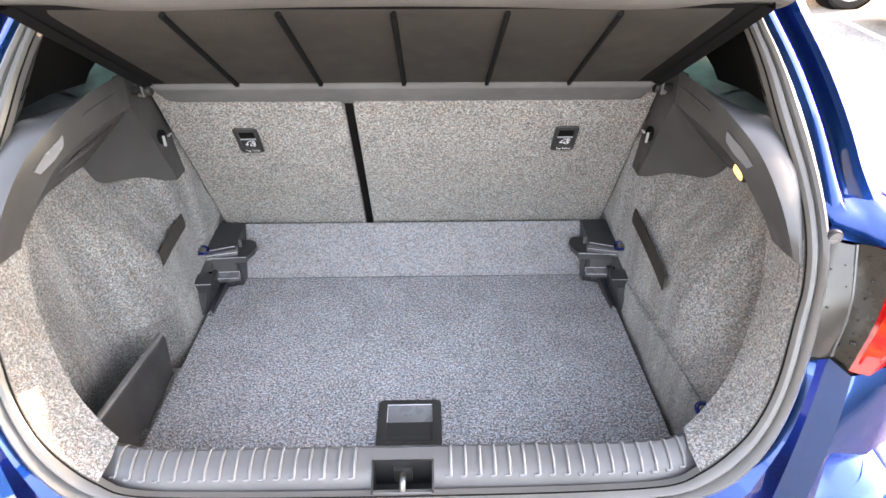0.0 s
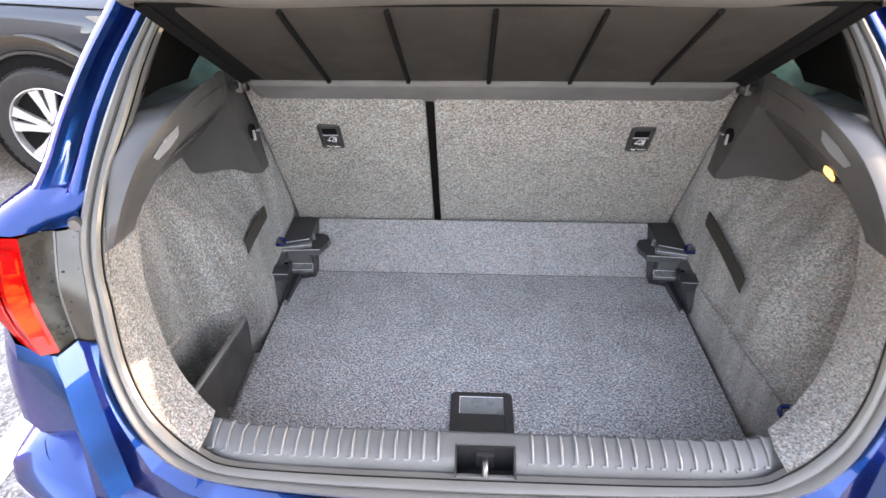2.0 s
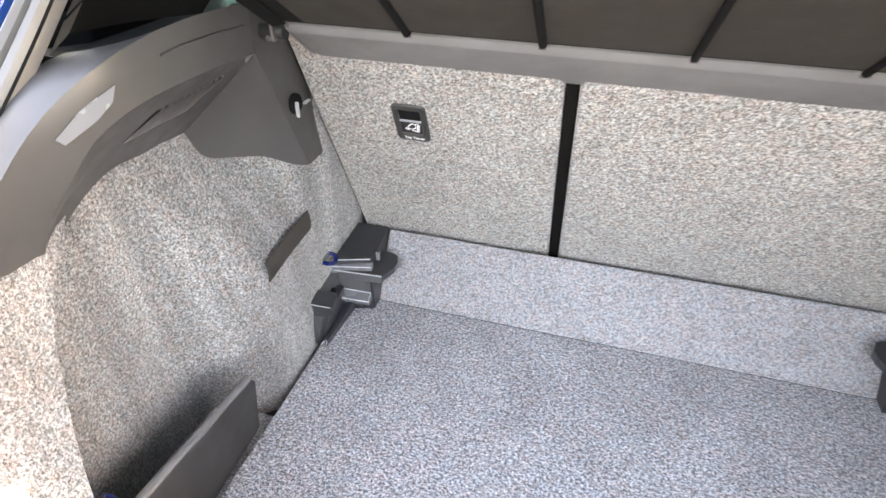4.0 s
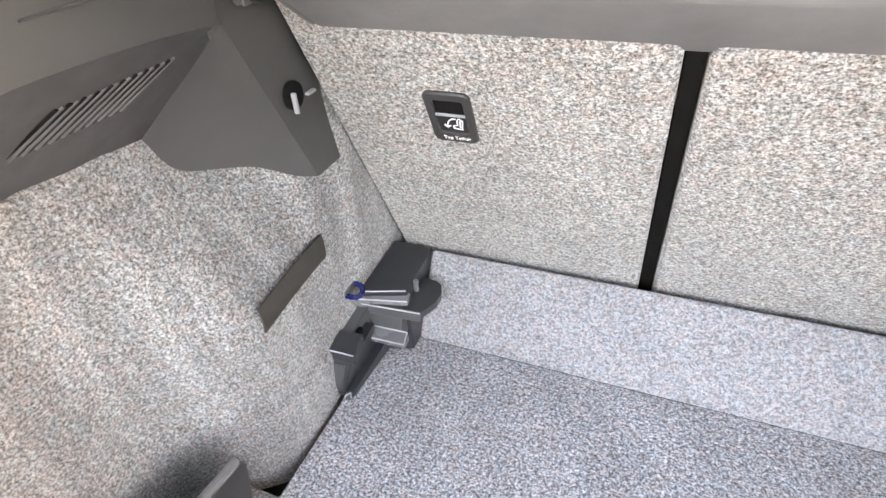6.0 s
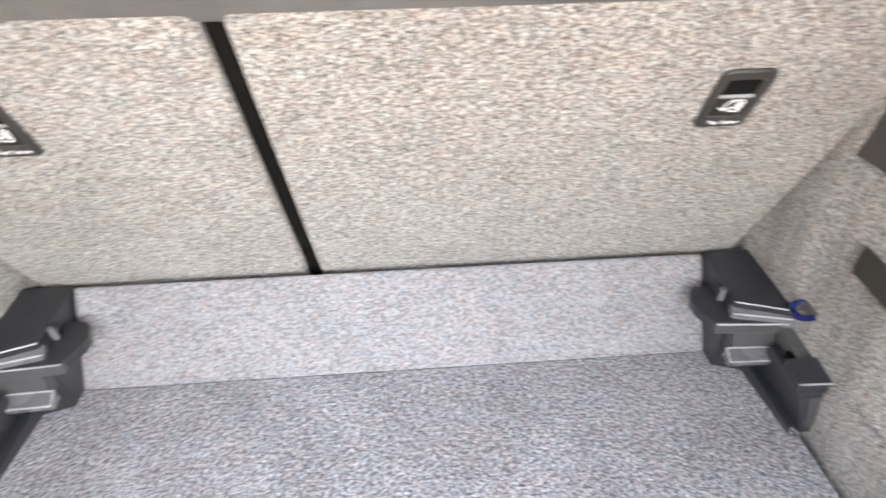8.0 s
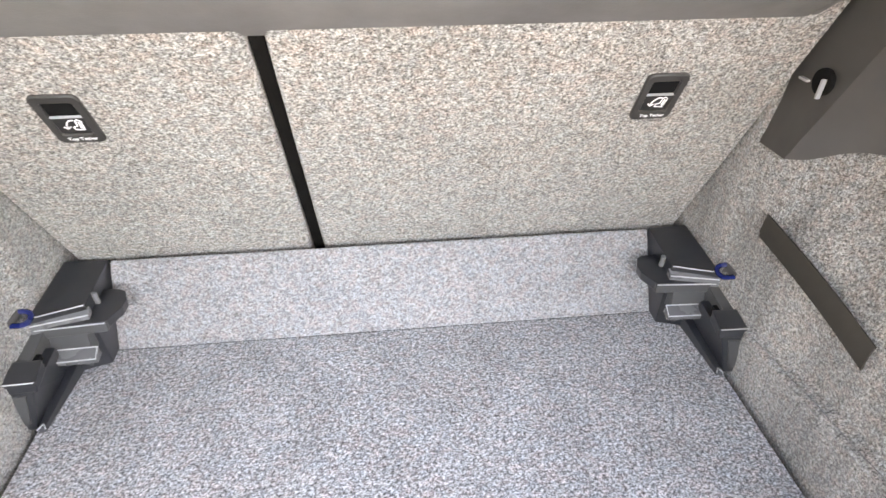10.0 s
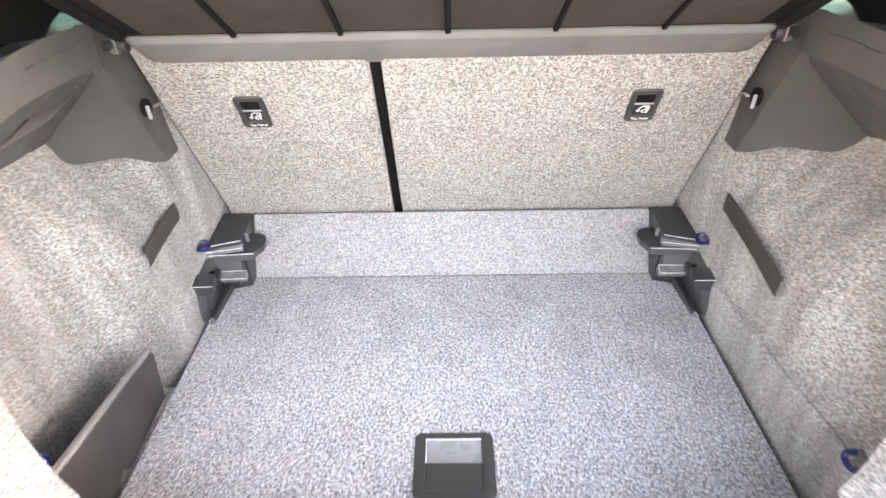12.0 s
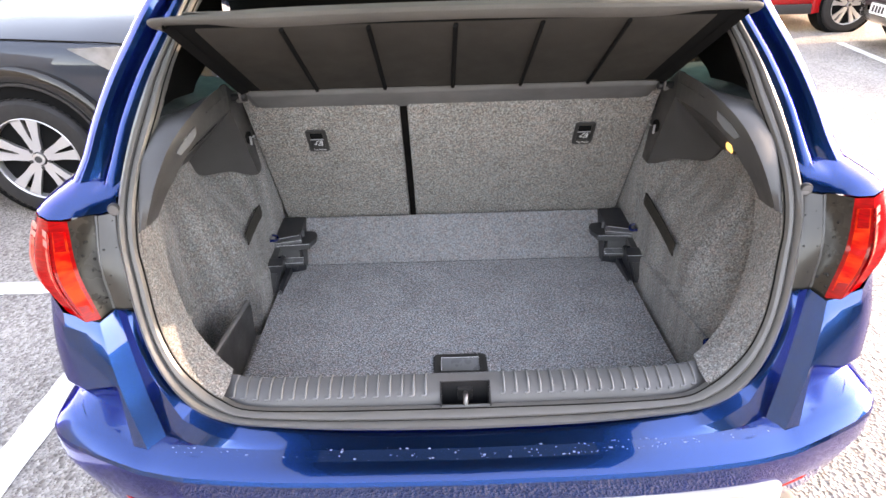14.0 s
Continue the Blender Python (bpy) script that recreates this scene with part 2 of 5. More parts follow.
def part(name, bm, mat, parent, label="", angle=35.0, crisp=False):
    """Links a bmesh as one mesh object under its thing or part; crisp keeps broad faces flat beside their bevels."""
    bmesh.ops.recalc_face_normals(bm, faces=bm.faces[:])
    me = bpy.data.meshes.new(name)
    bm.to_mesh(me)
    bm.free()
    me.shade_smooth()
    me.set_sharp_from_angle(angle=radians(angle))
    if crisp:
        beside = {}
        for f in me.polygons:
            for k in f.edge_keys:
                beside.setdefault(k, []).append(f.area)
        for e in me.edges:
            areas = beside[e.key]
            if len(areas) == 2 and max(areas) > 4 * min(areas):
                e.use_edge_sharp = True
    me.materials.append(mat)
    ob = new(name, me)
    ob.parent = parent
    if label:
        ob["label"] = label
    return ob


def solid(name, bm, mat, label, category, group="", kind="", angle=35.0):
    """A thing that is one mesh."""
    return tagged(part(name, bm, mat, None, label, angle), label, category, group, kind)


def smooth_line(pts, n):
    """n points on a Catmull-Rom curve through pts, evenly by length."""
    p = [Vector(q) for q in pts]
    p = [2 * p[0] - p[1]] + p + [2 * p[-1] - p[-2]]
    out = []
    for i in range(1, len(p) - 2):
        for k in range(12):
            t = k / 12
            a, b, c, d = p[i - 1], p[i], p[i + 1], p[i + 2]
            out.append(0.5 * (2 * b + (c - a) * t + (2 * a - 5 * b + 4 * c - d) * t * t + (3 * b - a - 3 * c + d) * t ** 3))
    out.append(p[-2])
    run = [0.0]
    for a, b in zip(out, out[1:]):
        run.append(run[-1] + (b - a).length)
    res, j = [], 0
    for k in range(n):
        s = run[-1] * k / (n - 1)
        while j < len(run) - 2 and run[j + 1] < s:
            j += 1
        f = (s - run[j]) / max(run[j + 1] - run[j], 1e-9)
        res.append(out[j].lerp(out[j + 1], min(max(f, 0), 1)))
    return res


def loft(lines, thick=0.0, side=1, bm=None):
    """A skin through lines of equally many points; side -1 mirrors it in x; thick gives it depth."""
    bm = bm or bmesh.new()
    rows = [[bm.verts.new((side * p[0], p[1], p[2])) for p in line] for line in lines]
    faces = []
    for a, b in zip(rows, rows[1:]):
        for i in range(len(a) - 1):
            faces.append(bm.faces.new((a[i], a[i + 1], b[i + 1], b[i])))
    if thick:
        bmesh.ops.recalc_face_normals(bm, faces=faces)
        bmesh.ops.solidify(bm, geom=faces, thickness=thick)
    return bm


def box(x0, x1, y0, y1, z0, z1, bevel=0.0, bm=None, segments=2):
    own = bmesh.new()
    bmesh.ops.create_cube(own, size=1.0, matrix=Matrix.LocRotScale(((x0 + x1) / 2, (y0 + y1) / 2, (z0 + z1) / 2), None, (abs(x1 - x0), abs(y1 - y0), abs(z1 - z0))))
    if bevel:
        bmesh.ops.bevel(own, geom=own.edges[:], offset=bevel, segments=segments, profile=0.6, affect="EDGES")
    return join(bm, own) if bm else own


def join(bm, other):
    me = bpy.data.meshes.new("tmp")
    other.to_mesh(me)
    other.free()
    bm.from_mesh(me)
    bpy.data.meshes.remove(me)
    return bm


def moved(bm, m):
    bmesh.ops.transform(bm, matrix=m, verts=bm.verts[:])
    return bm


def prism(outline, axis, a, b, bevel=0.0, segments=2):
    """An outline of 2D points pushed along an axis from a to b (x: points are y, z; y: x, z; z: x, y)."""
    bm = bmesh.new()
    put = {"x": lambda p, d: (d, p[0], p[1]), "y": lambda p, d: (p[0], d, p[1]), "z": lambda p, d: (p[0], p[1], d)}[axis]
    lo, hi = [bm.verts.new(put(p, a)) for p in outline], [bm.verts.new(put(p, b)) for p in outline]
    bm.faces.new(lo), bm.faces.new(hi[::-1])
    for i in range(len(outline)):
        j = (i + 1) % len(outline)
        bm.faces.new((lo[j], lo[i], hi[i], hi[j]))
    bmesh.ops.recalc_face_normals(bm, faces=bm.faces[:])
    if bevel:
        bmesh.ops.bevel(bm, geom=bm.edges[:], offset=bevel, segments=segments, profile=0.6, affect="EDGES")
    return bm


def tube(path, radius, sides=10, bm=None, flat=1.0, closed=False):
    """A round rod along a path; flat squashes it along its second axis."""
    bm = bm or bmesh.new()
    path = [Vector(p) for p in path]
    rings, ref = [], None
    for i, p in enumerate(path):
        d = (path[min(i + 1, len(path) - 1)] - path[max(i - 1, 0)]).normalized()
        if ref is None:
            ref = d.orthogonal().normalized()
        ref = (ref - d * ref.dot(d)).normalized()
        other = d.cross(ref)
        rings.append([bm.verts.new(p + radius * (ref * math.cos(a) + other * flat * math.sin(a))) for a in (2 * math.pi * k / sides for k in range(sides))])
    for a, b in zip(rings, rings[1:]):
        for k in range(sides):
            bm.faces.new((a[k], a[(k + 1) % sides], b[(k + 1) % sides], b[k]))
    bm.faces.new(rings[0][::-1]), bm.faces.new(rings[-1])
    return bm


def disc(centre, radius, depth, axis="y", sides=24, bevel=0.0):
    bm = bmesh.new()
    turn = {"x": Euler((0, math.pi / 2, 0)), "y": Euler((math.pi / 2, 0, 0)), "z": Euler((0, 0, 0))}[axis]
    bmesh.ops.create_cone(bm, cap_ends=True, segments=sides, radius1=radius, radius2=radius, depth=depth, matrix=Matrix.LocRotScale(centre, turn, None))
    if bevel:
        rims = [e for e in bm.edges if any(len(f.verts) > 4 for f in e.link_faces)]
        bmesh.ops.bevel(bm, geom=rims, offset=bevel, segments=2, profile=0.6, affect="EDGES")
    return bm


def lathe(profile, axis_m, sides=40):
    """A profile of (radius, along) turned round z, then laid by axis_m."""
    bm = bmesh.new()
    rings = [[bm.verts.new((r * math.cos(2 * math.pi * k / sides), r * math.sin(2 * math.pi * k / sides), h)) for k in range(sides)] for r, h in profile]
    for a, b in zip(rings, rings[1:]):
        for k in range(sides):
            bm.faces.new((a[k], a[(k + 1) % sides], b[(k + 1) % sides], b[k]))
    return moved(bm, axis_m)


def step01(v):
    v = min(max(v, 0.0), 1.0)
    return v * v * (3 - 2 * v)


def words(name, text, size, m, mat, parent):
    cu = bpy.data.curves.new(name, "FONT")
    cu.body, cu.size, cu.align_x, cu.align_y, cu.extrude = text, size, "CENTER", "CENTER", 0.0002
    tmp = new(name + "_src", cu)
    me = bpy.data.meshes.new_from_object(tmp.evaluated_get(bpy.context.evaluated_depsgraph_get()))
    bpy.data.objects.remove(tmp)
    me.materials.clear()
    me.materials.append(mat)
    ob = new(name, me)
    ob.parent, ob.matrix_basis = parent, m
    return ob

# ---- the boot: floor, step, seats ----
FLOOR_Z = 0.555
FLOOR_HALF = 0.510

boot_floor = thing("boot_floor", "grey-blue felt boot floor panel with a black pull handle", "floor panel")
part("panel", box(-FLOOR_HALF, FLOOR_HALF, 0.292, 0.932, FLOOR_Z - 0.018, FLOOR_Z, 0.003), CARPET_FLOOR, boot_floor)
def rounded(x0, x1, y0, y1, r, n=6):
    """A rectangle with rounded corners, as 2D points."""
    pts = []
    for cx, cy, a0 in ((x1 - r, y1 - r, 0), (x0 + r, y1 - r, 90), (x0 + r, y0 + r, 180), (x1 - r, y0 + r, 270)):
        pts += [(cx + r * math.cos(radians(a0 + 90 * k / n)), cy + r * math.sin(radians(a0 + 90 * k / n))) for k in range(n + 1)]
    return pts


def ring(outer, inner, z0, z1, dip=0.0015):
    """A flat frame between two outlines of equally many points, with softened inner and outer edges."""
    o, i = [Vector((*p, 0)) for p in outer + outer[:1]], [Vector((*p, 0)) for p in inner + inner[:1]]
    up = lambda line, z: [p + Vector((0, 0, z)) for p in line]
    mixed = lambda f: [a.lerp(b, f) for a, b in zip(o, i)]
    return loft([up(o, z0), up(o, z1 - dip), up(mixed(0.12), z1), up(mixed(0.88), z1), up(i, z1 - dip), up(i, z0)])


plate_out, plate_in = rounded(-0.0635, 0.0635, 0.381, 0.4985, 0.012), rounded(-0.0455, 0.0455, 0.396, 0.485, 0.004)
handle = part("handle", ring(plate_out, plate_in, FLOOR_Z - 0.002, FLOOR_Z + 0.0075), HANDLE, boot_floor, "black plastic pull handle with rounded corners")
part("recess", box(-0.0465, 0.0465, 0.395, 0.444, FLOOR_Z - 0.002, FLOOR_Z + 0.0035, 0.001), HANDLE, handle)
part("recess_step", box(-0.043, 0.043, 0.397, 0.409, FLOOR_Z + 0.0025, FLOOR_Z + 0.0052, 0.001), HANDLE, handle)
grip_rows = [[(x, 0.443 + 0.041 * f, FLOOR_Z + 0.0045 - 0.004 * math.sin(math.pi * f) + 0.0015 * f) for x in (-0.0445, 0, 0.0445)] for f in (0, 0.12, 0.25, 0.4, 0.55, 0.7, 0.85, 1)]
part("grip", loft(grip_rows), GRIP_PALE, handle, "light grey hollow finger grip in the handle")
part("grip_edge", tube([(-0.0447, 0.443, FLOOR_Z + 0.006), (-0.0447, 0.4845, FLOOR_Z + 0.0072), (0.0447, 0.4845, FLOOR_Z + 0.0072)], 0.0008, 6), WHITE, handle)

step_outline = [(0.930, 0.556), (1.002, 0.676), (1.006, 0.680), (1.010, 0.680), (1.012, 0.676), (1.012, 0.556)]
bm = prism(step_outline, "x", -0.449, 0.449, 0.002)
solid("raised_floor_step", bm, CARPET_STEP, "light grey felt step rising to the seat backs", "floor step")
part("step_wing", prism([(0.930, 0.556), (1.006, 0.668), (1.02, 0.668), (1.02, 0.556)], "x", 0.449, 0.475, 0.002), CARPET_STEP, bpy.data.objects["raised_floor_step"])
part("step_wing", prism([(0.930, 0.556), (1.006, 0.668), (1.02, 0.668), (1.02, 0.556)], "x", -0.475, -0.449, 0.002), CARPET_STEP, bpy.data.objects["raised_floor_step"])

# Seat backs lean back over the boot: v runs up the felt.
SEAT_M = Matrix.Translation((0, 1.030, 0.666)) @ Matrix.Rotation(math.atan2(0.404, -0.192), 4, "X")
# local x = across, local y = up the slope, local z = out of the felt towards the boot


def seat_back(x0, x1, label):
    seat = thing("rear_seat_back", label, "seat back", "rear seat backs")
    bm = box(x0, x1, -0.04, 0.56, -0.06, 0.0, 0.012, segments=3)
    part("felt_cover", moved(bm, SEAT_M), CARPET_SEAT, seat)
    return seat


def tether_cover(xc, v0, seat):
    """A black plate with a deep slot, a child-seat sign and two words."""
    w, h = 0.0268, 0.078
    outer = [(xc + x, v0 + y) for x, y in rounded(-w, w, 0.0, h, 0.0085)]
    inner = [(xc + x, v0 + y) for x, y in rounded(-0.0172, 0.0172, 0.0165, 0.0665, 0.003)]
    cover = part("tether_cover", moved(ring(outer, inner, -0.003, 0.0042), SEAT_M), COVER, seat, "black plastic anchor cover")
    part("slot", moved(box(xc - 0.019, xc + 0.019, v0 + 0.016, v0 + 0.066, -0.001, 0.0008), SEAT_M), DARK, cover)
    part("flap", moved(box(xc - 0.0175, xc + 0.0175, v0 + 0.017, v0 + 0.041, 0.0005, 0.0022, 0.0006), SEAT_M), BLACK, cover)
    part("anchor_bar", moved(box(xc - 0.018, xc + 0.018, v0 + 0.0425, v0 + 0.0450, 0.0005, 0.0034, 0.0008), SEAT_M), LIGHT_GREY, cover, "bright steel anchor bar")
    sign = bmesh.new()
    chair = [(0.0005, 0.0235), (0.0105, 0.0225), (0.0125, 0.0365), (0.0090, 0.0395), (0.0065, 0.0375), (0.0055, 0.0290), (0.0005, 0.0275), (0.0005, 0.0235)]
    tube([(xc + x, v0 + y, 0.0026) for x, y in chair], 0.00075, 6, sign)
    tube([(xc + 0.0085, v0 + 0.0255, 0.0026), (xc + 0.0095, v0 + 0.0355, 0.0026)], 0.0010, 6, sign)
    strap_line = [(0.0050, 0.0385), (0.0005, 0.0385), (-0.0035, 0.0350), (-0.0060, 0.0300), (-0.0065, 0.0250)]
    tube([(xc + x, v0 + y, 0.0026) for x, y in strap_line], 0.0008, 6, sign)
    tube([(xc - 0.0100, v0 + 0.0285, 0.0026), (xc - 0.0065, v0 + 0.0245, 0.0026), (xc - 0.0025, v0 + 0.0280, 0.0026)], 0.0008, 6, sign)
    part("child_seat_sign", moved(sign, SEAT_M), WHITE, cover, "white printed child-seat sign")
    words("print", "Top Tether", 0.0070, SEAT_M @ Matrix.Translation((xc + 0.002, v0 + 0.0085, 0.0044)), WHITE, cover)


seat_small = seat_back(-0.514, -0.1315, "narrow grey speckled felt seat back, upright and locked")
tether_cover(-0.3545, 0.300, seat_small)
seat_wide = seat_back(-0.1125, 0.514, "wide grey speckled felt seat back, upright and locked")
tether_cover(0.3475, 0.300, seat_wide)
# Filler in the seat gap: hides stray light and supplies the dark shade.
rail = solid("seat_gap_filler", moved(box(-0.1305, -0.1135, -0.03, 0.555, -0.050, -0.010, 0.001), SEAT_M), GAP_SHADE, "near-black filler strip painting the deep shade between seat backs", "rail")
# Unseen panel added to close off light from the cabin.
solid("cabin_light_block", box(-0.60, 0.60, 1.14, 1.17, 0.45, 1.46), DARK, "unseen dark panel added behind the seat backs to keep light out", "panel", kind="structure")

# ---- side linings ----
# The opening's inner edge, from the sill's end up and round to the roof (half, mirrored).
INNER = [(0.448, 0.216, 0.719), (0.481, 0.226, 0.742), (0.521, 0.245, 0.782), (0.551, 0.275, 0.845), (0.571, 0.320, 0.934), (0.579, 0.339, 0.972), (0.578, 0.368, 1.031), (0.576, 0.422, 1.090), (0.558, 0.491, 1.163), (0.545, 0.551, 1.226), (0.525, 0.604, 1.281), (0.475, 0.690, 1.375), (0.40, 0.745, 1.435), (0.25, 0.77, 1.465), (0.0, 0.78, 1.472)]


def ridge_z(y):
    """Height of the moulded ridge along the lining: it climbs towards the sill."""
    return 0.640 - 0.115 * (y - 0.75)


def arch_x(y, z, pocket):
    """How far out the felt lies: a lower strip, a small ledge, the wheel arch's shoulder, the rear recess."""
    zr = ridge_z(y)
    if z < zr:                                   # the lower strip leans back under the ridge
        strip = 0.519 + (0.003 if pocket else 0.006) * (zr - z) / (zr - 0.555)
    else:
        strip = 0.519 + (0.006 if pocket else 0.006 + 0.012 * step01((0.84 - y) / 0.14)) * step01((z - zr) / 0.010)
    rear = step01((0.690 - y) / 0.12) if pocket else step01((0.590 - y) / 0.13)
    if not pocket:
        rear *= step01((z - zr + 0.01) / 0.15)
    upper = 0.88 * step01((z - 0.755) / 0.21) * step01((0.895 - y) / 0.14)
    ripple = 0.0035 * noise.noise((y * 9, z * 5, 3.1 if pocket else 1.7)) + 0.002 * noise.noise((y * 26, z * 4, 7.3))
    seat_end = 0.009 * step01((y - 0.880) / 0.03) * step01((z - 0.690) / 0.02)     # the lining steps in beside the seat
    return strip - seat_end + 0.112 * (1 - (1 - rear) * (1 - upper)) + ripple


def side_lining(side):
    pocket = side < 0
    word = "with an open pocket by the sill" if pocket else "with a moulded recess by the sill"
    lining = thing("side_lining", "grey speckled felt side lining " + word, "side lining", "boot side linings")
    zs = [0.50, 0.55, 0.57, 0.59, 0.61] + [0.62 + 0.0045 * k for k in range(30)] + [0.764 + 0.0125 * k for k in range(25)]
    rows = []
    for z in zs:
        y0 = 0.30 + 0.5 * max(0.0, z - 0.72)
        ys = [y0 + (1.16 - y0) * k / 70 for k in range(71)]
        rows.append([(arch_x(y, z, pocket), y, z) for y in ys])
    part("felt", loft(rows, 0.0, side), CARPET_SIDE, lining)
    if not pocket:
        bead = [(arch_x(y, ridge_z(y) - 0.001, pocket) + 0.0005, y, ridge_z(y)) for y in (0.775 - 0.018 * k for k in range(24))]
        part("ridge", tube(bead, 0.0058, 8), CARPET_SIDE, lining)
    # the reveal between the seal and the recess
    edge = smooth_line(INNER[:7], 26)
    inner = []
    for i, p in enumerate(edge):
        f = i / 25
        depth = 0.075 + 0.03 * math.sin(math.pi * f) + 0.055 * step01((f - 0.6) / 0.4)
        inner.append(p + Vector((0.002 + 0.012 * f, depth, 0.004 * (1 - f))))
    back = [p + Vector((0.035, 0.004, -0.012 * (1 - i / 25))) for i, p in enumerate(inner)]
    mid = [a.lerp(b, 0.5) + Vector((-0.003, 0, 0)) for a, b in zip(edge, inner)]
    near = [a.lerp(b, 0.92) for a, b in zip(edge, inner)]
    part("reveal", loft([edge, mid, near, inner, back], 0.0, side), CARPET_SIDE, lining)
    bm = loft([[(0.466, 0.262, 0.716), (0.470, 0.300, 0.706), (0.470, 0.304, 0.56)], [(0.490, 0.285, 0.728), (0.495, 0.312, 0.712), (0.495, 0.320, 0.56)], [(0.512, 0.310, 0.735), (0.519, 0.330, 0.706), (0.519, 0.338, 0.56)]], 0.0, side)
    part("corner_felt", bm, CARPET_SIDE, lining)
    if pocket:
        part("pocket_floor", box(-0.64, -0.5135, 0.27, 0.62, FLOOR_Z - 0.03, FLOOR_Z - 0.015), CARPET_SIDE, lining)
    return lining


for s in (-1, 1):
    side_lining(s)


def upper_trim(side):
    """The moulded dark trim over the felt: seat-side face, sloping face, and the band sweeping down the pillar."""
    trim = thing("upper_side_trim", "dark grey moulded plastic trim above the felt lining", "side trim", "upper side trims")
    n = 24
    seat_edge = smooth_line([(0.526, 0.946, 0.888), (0.524, 0.905, 0.965), (0.52, 0.865, 1.04), (0.515, 0.80, 1.13)], n)
    fold = [Vector((0.510, 0.834, 0.902)).lerp(Vector((0.516, 0.752, 1.098)), i / (n - 1)) for i in range(n)]
    part("seat_side_face", loft([seat_edge, fold], 0.0, side), TRIM, trim)
    apex = Vector((0.516, 0.752, 1.098))
    scallop = smooth_line([(0.510, 0.834, 0.902), (0.530, 0.818, 0.908), (0.560, 0.790, 0.930), (0.590, 0.766, 0.936), (0.616, 0.742, 0.942), (0.626, 0.724, 0.962), (0.632, 0.710, 0.984)], n)
    rows = []
    for k in range(9):
        f = k / 8 * 0.995
        rows.append([p.lerp(apex, f) + Vector((0.006, 0.008, 0)) * math.sin(math.pi * f) * math.sin(math.pi * i / (n - 1)) for i, p in enumerate(scallop)])
    part("sloping_face", loft(rows, 0.0, side), TRIM, trim)
    inner = smooth_line([tuple(apex), (0.562, 0.736, 1.052), (0.602, 0.722, 1.014), (0.632, 0.710, 0.984), (0.622, 0.670, 0.998), (0.612, 0.624, 1.004), (0.598, 0.560, 1.016), (0.598, 0.515, 1.004), (0.595, 0.470, 0.984), (0.5925, 0.447, 0.974)], n)
    low = scallop + inner[9:]
    lip = [p + Vector((0.012, 0.006, -0.001)) for p in low]
    part("lower_lip", loft([low, lip], 0.0, side), TRIM, trim)
    under = smooth_line([tuple(apex), (0.506, 0.680, 1.108), (0.502, 0.600, 1.113), (0.502, 0.530, 1.112), (0.517, 0.488, 1.094), (0.538, 0.468, 1.062), (0.560, 0.450, 1.028), (0.582, 0.446, 0.992), (0.592, 0.4465, 0.974)], n)
    part("under_face", loft([inner, [a.lerp(b, 0.5) + Vector((0.006, 0.004, 0)) for a, b in zip(inner, under)], [a.lerp(b, 0.94) for a, b in zip(inner, under)], under], 0.0, side), TRIM, trim)
    outer = smooth_line([(0.517, 0.762, 1.157), (0.506, 0.680, 1.166), (0.499, 0.600, 1.170), (0.504, 0.520, 1.160), (0.526, 0.455, 1.128), (0.543, 0.405, 1.083), (0.560, 0.378, 1.035), (0.573, 0.366, 0.998)], n)
    bend = [a.lerp(b, 0.55) + Vector((-0.002, -0.006, 0.004)) for a, b in zip(under, outer)]
    part("sweeping_band", loft([under, [a.lerp(b, 0.07) + Vector((0, -0.003, 0.001)) for a, b in zip(under, outer)], bend, [a.lerp(b, 0.92) + Vector((0, -0.002, 0.002)) for a, b in zip(under, outer)], outer], 0.0, side), TRIM_MID, trim)
    seal = smooth_line([(0.60, 0.80, 1.085), (0.594, 0.66, 1.115), (0.568, 0.525, 1.155), (0.574, 0.448, 1.12), (0.580, 0.402, 1.070), (0.581, 0.372, 1.03), (0.580, 0.352, 0.995)], n)
    shoulder = [a.lerp(b, 0.5) + Vector((0, -0.002, 0.003)) for a, b in zip(outer, seal)]
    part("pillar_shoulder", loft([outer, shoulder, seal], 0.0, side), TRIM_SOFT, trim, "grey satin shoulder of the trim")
    # grip hollow in the band; its paler colour stands for the sky it reflects
    grip = [(0.5026, 0.5150, 1.138), (0.5150, 0.4800, 1.124), (0.5246, 0.4569, 1.107), (0.5238, 0.4625, 1.100), (0.5120, 0.4900, 1.112), (0.5050, 0.5070, 1.124)]
    proud = [Vector(p) + (Vector((-0.0030, -0.0030, 0.001)) if k < 3 else Vector((-0.0085, -0.0065, 0.003))) for k, p in enumerate(grip)]
    sunk = [Vector(p) + Vector((0.006, 0.006, 0.0)) for p in grip]
    bm = bmesh.new()
    top = [bm.verts.new((side * p.x, p.y, p.z)) for p in proud]
    foot = [bm.verts.new((side * p.x, p.y, p.z)) for p in sunk]
    bm.faces.new(top)
    for k in range(6):
        bm.faces.new((top[k], top[(k + 1) % 6], foot[(k + 1) % 6], foot[k]))
    bmesh.ops.recalc_face_normals(bm, faces=bm.faces[:])
    part("grip_hollow", bm, GRIP, trim, "grip hollow with its sky glint put in as a paler tone")
    # groove pressed along the band, running on from the grip
    groove = [under[i].lerp(outer[i], 0.55) + Vector((-0.003, -0.0065, 0.004)) for i in range(1, 10)]
    part("band_groove", tube([(side * p.x, p.y, p.z) for p in groove], 0.0011, 6), TRIM_SOFT, trim)
    # vent slots
    if side < 0:
        d = Vector((-0.69, 0.0, -0.72))
        for k in range(10):
            a = Vector((0.5373, 0.7034 - 0.0122 * k, 1.0818))
            b = Vector((0.5725, 0.6595 - 0.0113 * k, 1.0485 + 0.0003 * k))
